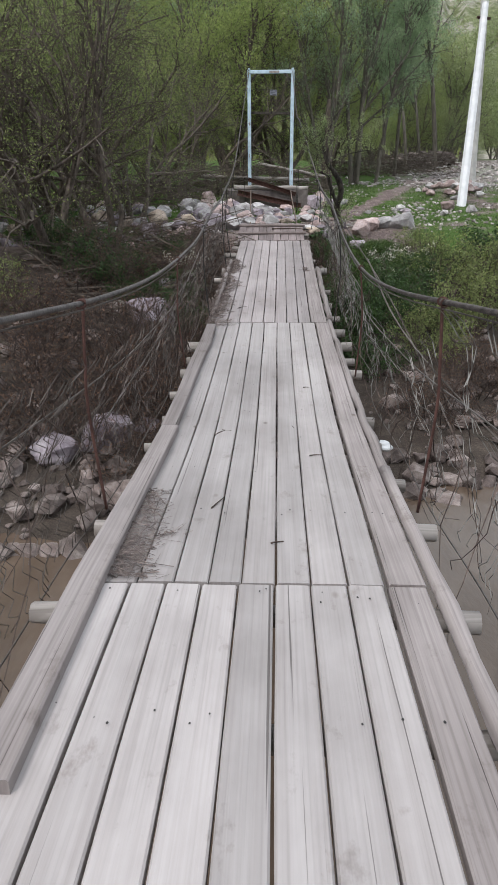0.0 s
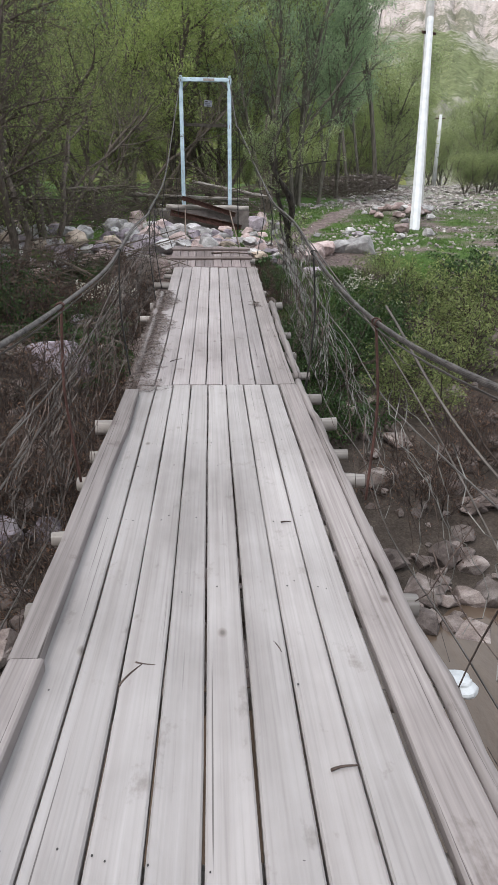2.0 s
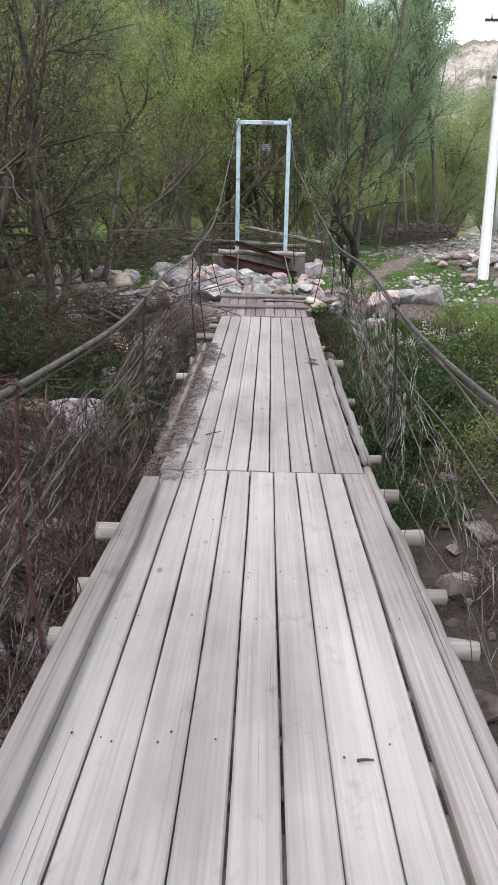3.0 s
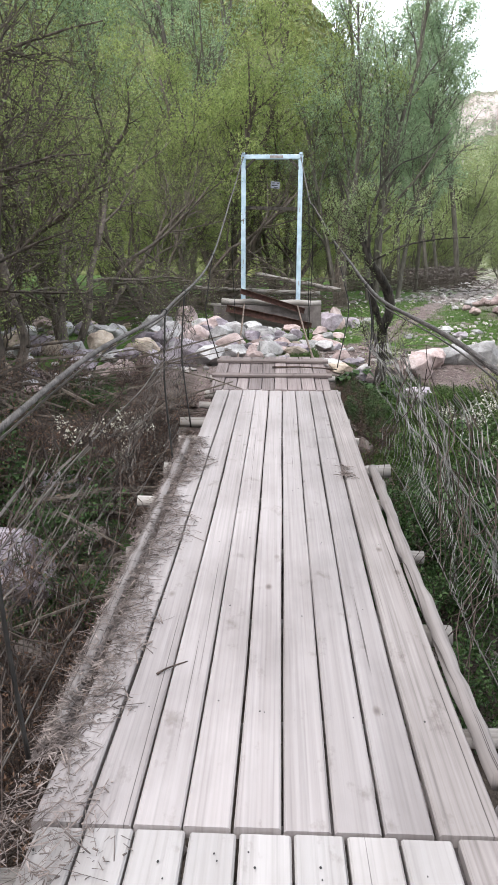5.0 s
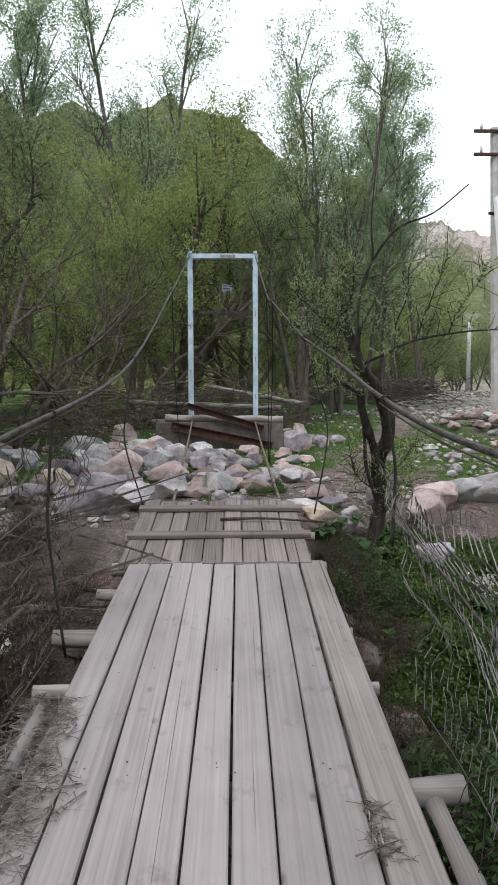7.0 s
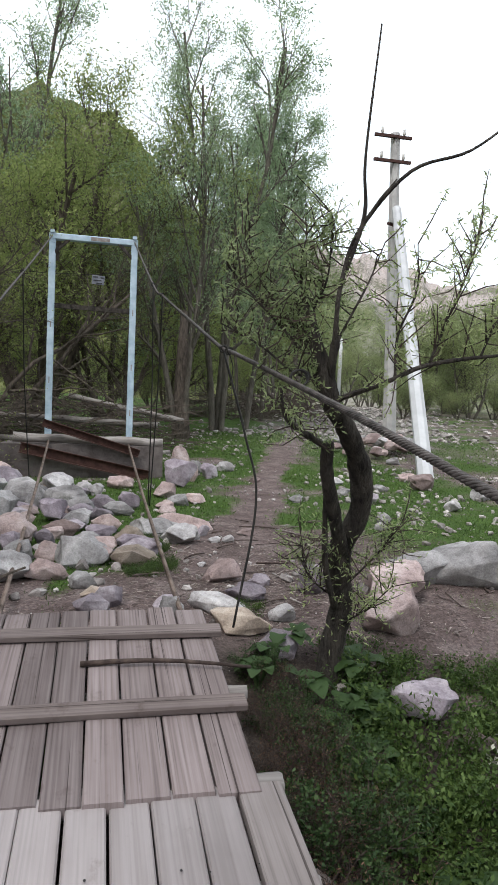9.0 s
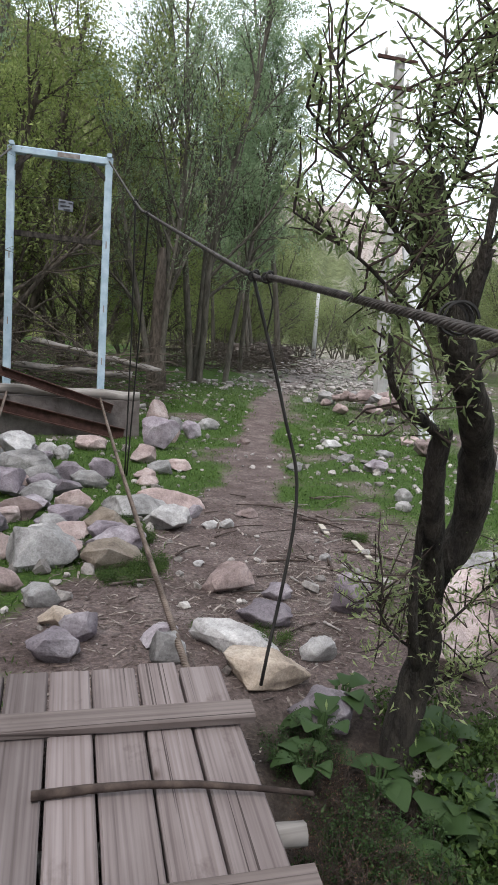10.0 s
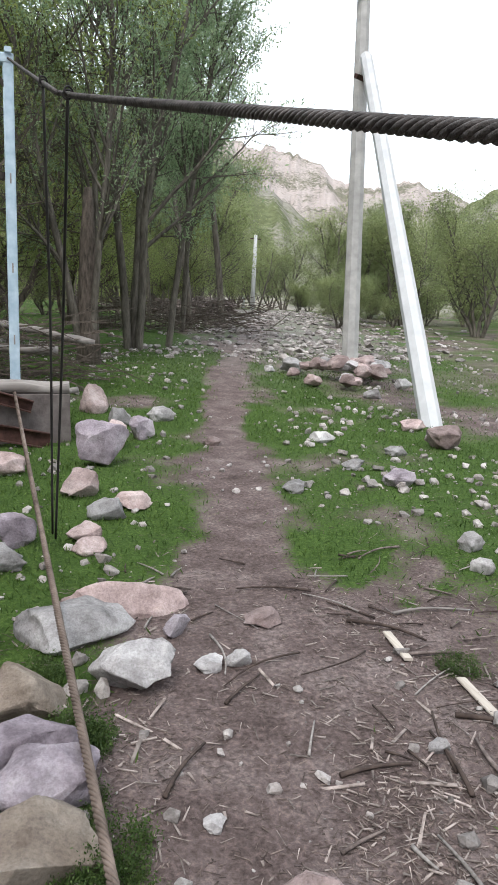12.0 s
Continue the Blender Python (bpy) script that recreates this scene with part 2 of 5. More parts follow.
PORCELAIN = plain("glazed insulator", (0.35, 0.33, 0.31), (0.55, 0.53, 0.50), 9, 0.3, 0, 0)
PLASTIC = plain("crumpled plastic", (0.34, 0.35, 0.37), (0.48, 0.49, 0.51), 6, 0.4, 0, 0.5)


def ground_material():
    m, n, l, b = nodes_of("earth and turf", 0.95, 0, 0.15)
    at = n.new("ShaderNodeAttribute")
    at.attribute_name = "cover"
    sep = n.new("ShaderNodeSeparateColor")
    l.new(at.outputs["Color"], sep.inputs[0])
    mid, _ = grain(n, l, 3.0, detail=8, rough=0.7)
    fine, _ = grain(n, l, 45, detail=6, rough=0.7)
    dirt = ramp(n, l, mid, [(0.3, (0.07, 0.051, 0.048)), (0.5, (0.14, 0.106, 0.101)), (0.72, (0.23, 0.188, 0.182))])
    speck = ramp(n, l, fine, [(0.32, (0.45, 0.42, 0.40)), (0.52, (1, 1, 1)), (0.68, (1.7, 1.65, 1.6))])
    dirt = blend(n, l, 0.9, dirt, speck, "MULTIPLY")
    turf = ramp(n, l, fine, [(0.3, (0.024, 0.045, 0.010)), (0.5, (0.05, 0.095, 0.02)), (0.75, (0.115, 0.165, 0.045))])
    turf = blend(n, l, 0.5, turf, ramp(n, l, mid, [(0.3, (0.6, 0.6, 0.5)), (0.7, (1.2, 1.15, 1.0))]), "MULTIPLY")
    # the edge of the turf is ragged
    rag = n.new("ShaderNodeMath")
    rag.operation = "ADD"
    l.new(sep.outputs[0], rag.inputs[0])
    l.new(fine, rag.inputs[1])
    edge = ramp(n, l, rag.outputs[0], [(0.78, (0, 0, 0)), (1.08, (1, 1, 1))])
    col = blend(n, l, edge, dirt, turf)
    gravel = ramp(n, l, fine, [(0.3, (0.12, 0.11, 0.105)), (0.5, (0.30, 0.28, 0.265)), (0.7, (0.48, 0.46, 0.44))])
    col = blend(n, l, sep.outputs[1], col, gravel)
    mud_shade = ramp(n, l, mid, [(0.3, (0.03, 0.024, 0.02)), (0.7, (0.085, 0.068, 0.058))])
    mud_shade = blend(n, l, 0.7, mud_shade, speck, "MULTIPLY")
    col = blend(n, l, sep.outputs[2], col, mud_shade)
    l.new(col, b.inputs["Base Color"])
    relief(n, l, b, fine, 0.8, 0.03)
    return m


def hill_material(name, rock, scrub, cover):
    m, n, l, b = nodes_of(name, 1.0, 0, 0.1)
    f, _ = grain(n, l, 0.02, detail=10, rough=0.68)
    f2, _ = grain(n, l, 0.35, detail=6, rough=0.7)
    rocks = ramp(n, l, f2, [(0.3, tuple(0.6 * v for v in rock)), (0.7, rock)])
    bush = ramp(n, l, f2, [(0.35, tuple(0.5 * v for v in scrub)), (0.65, scrub)])
    add = n.new("ShaderNodeMath")
    add.operation = "MULTIPLY_ADD"
    add.inputs[1].default_value = 0.45
    l.new(f2, add.inputs[0])
    l.new(f, add.inputs[2])
    mask = ramp(n, l, add.outputs[0], [(cover - 0.06, (1, 1, 1)), (cover + 0.06, (0, 0, 0))])
    l.new(blend(n, l, mask, rocks, bush), b.inputs["Base Color"])
    relief(n, l, b, f2, 0.8, 1.5)
    return m


def water_material():
    m, n, l, b = nodes_of("muddy water", 0.14, 0, 0.3)
    f, _ = grain(n, l, 1.4, (1, 0.5, 1), 5)
    l.new(ramp(n, l, f, [(0.35, (0.062, 0.043, 0.031)), (0.7, (0.105, 0.076, 0.058))]), b.inputs["Base Color"])
    g, _ = grain(n, l, 6.0, (1, 0.45, 1), 4)
    relief(n, l, b, g, 0.35, 0.05)
    return m


# ---- mesh tools ----
class Shape:
    """Collects vertices and faces for one mesh."""

    def __init__(self):
        self.v, self.f = [], []

    def tube(self, pts, radii, sides=6, caps=True, squash=1.0):
        pts = [Vector(p) for p in pts]
        if isinstance(radii, (int, float)):
            radii = [radii] * len(pts)
        start, up = len(self.v), None
        for k, p in enumerate(pts):
            d = (pts[min(k + 1, len(pts) - 1)] - pts[max(k - 1, 0)])
            d = d.normalized() if d.length > 1e-9 else Vector((0, 0, 1))
            if up is None:
                up = d.orthogonal().normalized()
            else:
                up = up - d * up.dot(d)
                up = up.normalized() if up.length > 1e-6 else d.orthogonal().normalized()
            side = d.cross(up)
            for s in range(sides):
                a = 2 * math.pi * s / sides
                self.v.append(p + (up * math.cos(a) * squash + side * math.sin(a)) * radii[k])
        for k in range(len(pts) - 1):
            for s in range(sides):
                a, c = start + k * sides + s, start + k * sides + (s + 1) % sides
                self.f.append((a, c, c + sides, a + sides))
        if caps:
            self.f.append(tuple(reversed(range(start, start + sides))))
            e = start + (len(pts) - 1) * sides
            self.f.append(tuple(range(e, e + sides)))
        return self

    def box(self, m, sx, sy, sz, bevel=0.0):
        """A box with chamfered long edges, in the pose m."""
        x, y, z, b = sx / 2, sy / 2, sz / 2, bevel
        ring = [(-x + b, -z), (x - b, -z), (x, -z + b), (x, z - b), (x - b, z), (-x + b, z), (-x, z - b), (-x, -z + b)] if b else [(-x, -z), (x, -z), (x, z), (-x, z)]
        k, start = len(ring), len(self.v)
        for yy in (-y, y):
            for a, c in ring:
                self.v.append(m @ Vector((a, yy, c)))
        for s in range(k):
            t = (s + 1) % k
            self.f.append((start + s, start + k + s, start + k + t, start + t))
        self.f.append(tuple(range(start, start + k)))
        self.f.append(tuple(reversed(range(start + k, start + 2 * k))))
        return self

    def mesh(self, name, material, smooth=False):
        me = bpy.data.meshes.new(name)
        me.from_pydata([tuple(p) for p in self.v], [], self.f)
        me.materials.append(material)
        if smooth:
            me.polygons.foreach_set("use_smooth", [True] * len(me.polygons))
        me.update()
        return me


def part(name, shape, material, parent=None, label="", smooth=False):
    """One mesh object under a thing or a part."""
    me = shape if isinstance(shape, bpy.types.Mesh) else shape.mesh(name, material, smooth)
    ob = new(name, me)
    if parent:
        ob.parent = parent
    if label:
        ob["label"] = label
    return ob


def quads(name, centres, sizes, material, rng, aspect=0.38, up=0.0, flat=0.0):
    """A mesh of many diamond-shaped leaves, turned at random."""
    n = len(centres)
    a = rng.normal(size=(n, 3))
    a[:, 2] += up
    a[:, 2] *= 1 - flat
    a /= np.linalg.norm(a, axis=1)[:, None] + 1e-9
    c = np.cross(a, rng.normal(size=(n, 3)))
    c /= np.linalg.norm(c, axis=1)[:, None] + 1e-9
    s = np.asarray(sizes).reshape(-1, 1) * np.ones((n, 1))
    bend = np.cross(a, c) * s * 0.12
    v = np.stack([centres - a * s * 0.5, centres + c * s * aspect * 0.5 + bend, centres + a * s * 0.5, centres - c * s * aspect * 0.5 + bend], 1).reshape(-1, 3)
    me = bpy.data.meshes.new(name)
    me.vertices.add(4 * n)
    me.vertices.foreach_set("co", v.astype(np.float32).ravel())
    me.loops.add(4 * n)
    me.loops.foreach_set("vertex_index", np.arange(4 * n, dtype=np.int32))
    me.polygons.add(n)
    me.polygons.foreach_set("loop_start", np.arange(0, 4 * n, 4, dtype=np.int32))
    me.polygons.foreach_set("loop_total", np.full(n, 4, dtype=np.int32))
    me.materials.append(material)
    me.update(calc_edges=True)
    me.validate()
    return me


def slivers(name, centres, lengths, widths, material, rng, tip=0.5):
    """A mesh of many flat splinters lying at all angles, each a thin tapered box."""
    n = len(centres)
    a = rng.uniform(0, 2 * math.pi, n)
    d = np.stack([np.cos(a), np.sin(a), rng.normal(size=n) * 0.13], 1)
    side = np.stack([-np.sin(a), np.cos(a), rng.normal(size=n) * 0.25], 1)
    up = np.array([0, 0, 1.0])
    corners = []
    for e in (-1, 1):
        for k, h in ((-1, 0), (1, 0), (1, 1), (-1, 1)):
            w = widths * (0.5 if e < 0 else 0.5 * tip)
            corners.append(centres + d * (e * 0.5 * lengths)[:, None] + side * (k * w)[:, None] + up * (h * 0.35 * widths)[:, None])
    v = np.stack(corners, 1).reshape(-1, 3)
    base = np.array([(0, 1, 5, 4), (1, 2, 6, 5), (2, 3, 7, 6), (3, 0, 4, 7), (0, 3, 2, 1), (4, 5, 6, 7)])
    f = (base[None] + 8 * np.arange(n)[:, None, None]).reshape(-1, 4)
    me = bpy.data.meshes.new(name)
    me.from_pydata(v.tolist(), [], f.tolist())
    me.materials.append(material)
    return me


def curve_pts(pts, n):
    """A smooth line through a few points."""
    p = [Vector(q) for q in pts]
    p = [p[0] * 2 - p[1]] + p + [p[-1] * 2 - p[-2]]
    out = []
    for k in range(1, len(p) - 2):
        for s in range(n):
            t = s / n
            a, b, c, d = p[k - 1], p[k], p[k + 1], p[k + 2]
            out.append(0.5 * (2 * b + (c - a) * t + (2 * a - 5 * b + 4 * c - d) * t * t + (3 * b - a - 3 * c + d) * t ** 3))
    out.append(p[-2])
    return out


# ---- the lie of the land ----
PROFILE_Y = [-80, -12, -6, -4, -1.5, 0.5, 2.5, 5.2, 7.2, 9, 11, 13, 14.4, 15.2, 15.8, 17, 18.5, 20, 23.5, 28.5, 40, 60, 100, 200, 400]
PROFILE_Z = [1.5, 0.5, 0.2, -0.1, -1.4, -2.2, -2.4, -2.4, -1.95, -1.6, -1.15, -0.6, -0.05, 0.24, 0.36, 0.39, 0.43, 0.48, 0.58, 1.0, 1.75, 2.5, 3.4, 5, 9]
WATER = -1.95
PATH_LINE = [(0.2, 15.5), (0.8, 17.0), (1.25, 18.3), (1.7, 19.6), (2.25, 21.5), (3.0, 24.0), (4.3, 27.8), (7.5, 35.0), (13.0, 48.0), (18.0, 62.0)]


def path_offset(y):
    return float(np.interp(y, [p[1] for p in PATH_LINE], [p[0] for p in PATH_LINE]))


def bank_y(x, y):
    """Distance across the stream, following its slanting bank."""
    return y - 0.9 * math.tanh(x / 4) - 0.55 * max(0.0, min(1.0, (x - 0.5) / 0.7)) * max(0.0, min(1.0, (22 - y) / 3))


def ground_z(x, y):
    yb = bank_y(x, y)
    z = float(np.interp(yb, PROFILE_Y, PROFILE_Z))
    side = max(0.0, min(1.0, (-x - 1.2) / 1.6))
    z -= 0.34 * side * max(0.0, 1 - abs(y - 16.2) / 3.0)
    rough = 0.10 if yb < 14.5 else 0.035
    z += rough * noise.noise((x * 0.9, y * 0.9, 0)) + 0.4 * rough * noise.noise((x * 3, y * 3, 4))
    if yb > 35:
        z += 0.25 * noise.noise((x * 0.1, y * 0.1, 2)) * min(1, (yb - 35) / 20)
    return z


DECK_Y = [-6, -3, 0, 2, 3, 4, 5, 6, 7, 8.8, 9.6, 11, 13, 14.5, 15, 15.95]
DECK_Z = [0.40, 0.22, 0.08, 0.03, -0.01, -0.09, -0.16, -0.175, -0.165, -0.14, -0.10, 0.01, 0.19, 0.325, 0.405, 0.55]


def deck_z(y):
    """Top of the sagging deck."""
    return sum(w * float(np.interp(y + d, DECK_Y, DECK_Z)) for d, w in ((-0.45, 0.25), (0, 0.5), (0.45, 0.25))) if y < 14.4 else float(np.interp(y, DECK_Y, DECK_Z))

# ---- ground, water, hills ----
def axis(stops):
    out = []
    for a, b, step in stops:
        out += list(np.arange(a, b, step))
    return out + [stops[-1][1]]


def cover_at(x, y):
    """How much turf, gravel and dark mud lie at a place; the last also holds painted shade."""
    d = abs(x - path_offset(y)) if y > 15 else 9
    wob = 0.5 * noise.noise((x * 0.8, y * 0.8, 7)) + 0.35 * noise.noise((x * 2.4, y * 2.4, 3))
    yb = bank_y(x, y)
    ragged = 0.22 * noise.noise((x * 4.5, y * 4.5, 9)) + 0.2 * noise.noise((x * 1.3, y * 1.3, 5))
    grass = min(1.0, max(0.0, (d - 0.16 + ragged) / 0.34)) * min(1.0, max(0.0, 0.66 + 1.1 * wob))
    # trodden, littered ground beside the landing
    bare = min(1.0, max(0.0, (19.45 - y + 2.5 * ragged) / 0.5)) * min(1.0, max(0.0, (x - 0.62 + ragged) / 0.25)) * min(1.0, max(0.0, (3.3 - x + 2 * wob) / 0.9))
    if y < 17.35:
        bare = max(bare, min(1.0, max(0.0, (x + 0.3 + ragged) / 0.3)) * min(1.0, max(0.0, (3.0 - x + wob) / 0.8)))
    grass *= 1 - 0.96 * bare
    if x < -0.3 and y < 17.3:
        grass *= 0.15
    elif x < -0.8 and y < 19.5:
        grass *= 0.5
    if x > 5.5:
        grass *= 0.6
    grass *= min(1, max(0, (yb - 13.2) / 1.5)) if yb < 15 else 1
    if x < 0.6 and 17.4 < y < 22 and d > 0.25:
        grass = max(grass, min(1.0, max(0.0, 0.75 + wob)))
    gravel = min(1.0, max(0.0, (y - 26) / 8)) * max(0.0, 1 - abs(x - path_offset(y) - 1.5) / 4.0) * min(1, max(0, 0.6 + wob))
    if x < -0.9:
        yb -= 2.2
    mud_shade = min(1.0, max(0.0, (14.6 - yb) / 2.0)) if y > -4 else 0.2
    # shade beside the ramp, painted with the dark wet-earth tone
    if 0.68 < x < 2.2 and y < 16.2:
        mud_shade = max(mud_shade, min(1.0, (16.2 - y) / 0.4) * min(1.0, (2.2 - x) / 0.5))
    if x < -6 or x > 9:
        mud_shade *= 0.8
    return grass, gravel * 0.8, mud_shade, 1


def build_ground():
    xs = axis([(-500, -60, 55), (-60, -14, 4), (-14, -5, 0.6), (-5, 8, 0.16), (8, 20, 0.7), (20, 60, 4), (60, 500, 55)])
    ys = axis([(-90, -10, 10), (-10, 4, 0.7), (4, 15, 0.3), (15, 27, 0.16), (27, 45, 0.5), (45, 100, 4), (100, 600, 50)])
    verts, faces, cover = [], [], []
    for y in ys:
        for x in xs:
            verts.append((x, y, ground_z(x, y)))
            cover.append(cover_at(x, y))
    w = len(xs)
    for j in range(len(ys) - 1):
        for i in range(w - 1):
            a = j * w + i
            faces.append((a, a + 1, a + w + 1, a + w))
    me = bpy.data.meshes.new("ground")
    me.from_pydata(verts, [], faces)
    at = me.color_attributes.new("cover", "FLOAT_COLOR", "POINT")
    at.data.foreach_set("color", np.array(cover, dtype=np.float32).ravel())
    me.polygons.foreach_set("use_smooth", [True] * len(me.polygons))
    me.materials.append(ground_material())
    return tagged(new("ground", me), "bare brown earth path through short green turf above a stony stream bank", "ground", kind="structure")


build_ground()


def build_water():
    s = Shape()
    xs, ys = axis([(-90, 90, 3.0)]), axis([(-7, 11, 1.0)])
    for y in ys:
        for x in xs:
            s.v.append(Vector((x, y, WATER)))
    w = len(xs)
    for j in range(len(ys) - 1):
        for i in range(w - 1):
            a = j * w + i
            s.f.append((a, a + 1, a + w + 1, a + w))
    tagged(part("water", s, water_material()), "muddy brown stream flowing under the footbridge", "water", kind="structure")


build_water()


def build_range(name, label, r0, r1, az, crest, material, seed, steps=90, rows=22, rugged=0.05, gully=0.2):
    """A sheet of hillside from its foot at r0 to its crest at r1, cut by gullies; crest: pairs of azimuth and height in degrees."""
    s = Shape()
    for j in range(rows + 1):
        t = j / rows
        for i in range(steps + 1):
            a = radians(az[0] + (az[1] - az[0]) * i / steps)
            r = r0 + (r1 - r0) * t
            top = math.tan(radians(float(np.interp(math.degrees(a), [c[0] for c in crest], [c[1] for c in crest])))) * r1
            n1 = noise.fractal((a * 16 + seed, t * 1.2, seed), 0.9, 2.1, 6)
            cut = 1 - abs(noise.noise((a * 34 + 1.5 * t + seed, t * 2.0, seed + 4))) * 1.6
            cut += 0.5 * (1 - abs(noise.noise((a * 90 - 2.0 * t + seed, t * 5.0, seed + 8))) * 1.6)
            z = 1 + top * (t ** 1.15) * (1 + rugged * n1 * (0.4 + t) - gully * max(0.0, cut) * (1 - t) * min(1.0, t * 4) - 0.03 * max(0.0, cut))
            s.v.append(Vector((0.3 + math.sin(a) * r, 16 + math.cos(a) * r, z)))
    w = steps + 1
    for j in range(rows):
        for i in range(steps):
            a = j * w + i
            s.f.append((a, a + w, a + w + 1, a + 1))
    tagged(part(name, s, material), label, "mountain", kind="structure")


# pale rock, its colour warmed to stand for sunlight on the distant ridge
PALE_ROCK = hill_material("sun-warmed pale rock slope", (0.46, 0.40, 0.375), (0.21, 0.20, 0.15), 0.70)
build_range("backdrop_mountains", "pale rocky mountain ridge closing the valley", 420, 900, (4, 56),
            [(4, 17), (12, 15.5), (17, 15), (20.8, 13.8), (23.6, 13.1), (26.4, 12), (30, 10.5), (33, 11.6), (35, 10.8), (37.3, 9.3), (42, 10), (56, 14)],
            PALE_ROCK, 3.0, 320, 60)
build_range("backdrop_far_range", "pale rocky mountain ridge round the valley", 420, 900, (56, 364),
            [(56, 14), (120, 14), (180, 13), (240, 16), (300, 18), (364, 17)], PALE_ROCK, 5.0, 130, 24)
build_range("backdrop_hillside", "steep scrubby hillside behind the trees", 75, 170, (-110, 16),
            [(-110, 18), (-40, 25), (-20, 23.5), (-10, 24), (-5, 25), (-2, 24.6), (0, 23.8), (2, 22.4), (4.4, 20), (7, 17.3), (10, 13.5), (13, 9), (16, 4)],
            hill_material("dry hillside", (0.30, 0.275, 0.22), (0.14, 0.155, 0.065), 0.86), 11.0, 160, 30)


def build_hill_scrub():
    """Bushes covering the hillside, as clumps of leaves."""
    rng = np.random.default_rng(71)
    hill = bpy.data.objects["backdrop_hillside"].data
    w = 161
    co = np.zeros(len(hill.vertices) * 3, dtype=np.float32)
    hill.vertices.foreach_get("co", co)
    grid = co.reshape(-1, w, 3)
    n = 42000
    i, j = rng.uniform(80, w - 1.01, n), 30 * rng.random(n) ** 0.7 * 0.995
    a, b = i.astype(int), j.astype(int)
    u, v = (i - a)[:, None], (j - b)[:, None]
    p = grid[b, a] * (1 - u) * (1 - v) + grid[b, a + 1] * u * (1 - v) + grid[b + 1, a] * (1 - u) * v + grid[b + 1, a + 1] * u * v
    keep = np.array([noise.noise((q[0] * 0.06, q[1] * 0.06, q[2] * 0.06)) + 0.35 for q in p]) > rng.random(n) * 0.5
    p = p[keep] + rng.normal(size=(keep.sum(), 3)) * np.array([0.5, 0.5, 0.35])
    me = quads("hill_scrub", p, rng.uniform(0.7, 1.9, len(p)), LEAF_HILL, rng, 0.7)
    tagged(new("hill_scrub", me), "olive green scrub covering the steep hillside", "scrub", kind="stuff")


build_hill_scrub()
build_range("backdrop_slope", "green wooded slope on the far side of the valley", 140, 320, (2, 120),
            [(2, 8), (10, 12), (17, 12.6), (20.3, 11.4), (23, 9.6), (26.4, 7.4), (29, 5), (32, 5.4), (34.6, 7.6), (40, 11.2), (45, 13), (70, 17), (120, 16)],
            hill_material("wooded slope", (0.30, 0.28, 0.24), (0.16, 0.18, 0.09), 0.75), 23.0, 300, 36)


# ---- footbridge ----
def plank_shape(xa, xb, ya, yb, rng, thick=0.04, steps=None, lift=0.0, z_of=deck_z, jitter=0.003, drift=(0, 0)):
    """A plank that follows the sagging deck, its long edges chamfered and a little crooked."""
    s = Shape()
    steps = steps or max(2, int((yb - ya) / 0.8))
    tilt = rng.uniform(-0.012, 0.012)
    cup = rng.uniform(-0.004, 0.006)
    for k in range(steps + 1):
        y = ya + (yb - ya) * k / steps
        z = z_of(y) + lift + cup * math.sin(math.pi * k / steps)
        a, b = xa + drift[0] * k / steps + rng.uniform(-jitter, jitter), xb + drift[1] * k / steps + rng.uniform(-jitter, jitter)
        h = tilt * (b - a) / 2
        c = 0.006
        for x, zz in ((a, z - thick - h), (b, z - thick + h), (b, z - c + h), (b - c, z + h), (a + c, z - h), (a, z - c - h)):
            s.v.append(Vector((x, y, zz)))
    for k in range(steps):
        for e in range(6):
            i, j = k * 6 + e, k * 6 + (e + 1) % 6
            s.f.append((i, i + 6, j + 6, j))
    s.f.append(tuple(range(6)))
    s.f.append(tuple(reversed(range(steps * 6, steps * 6 + 6))))
    return s


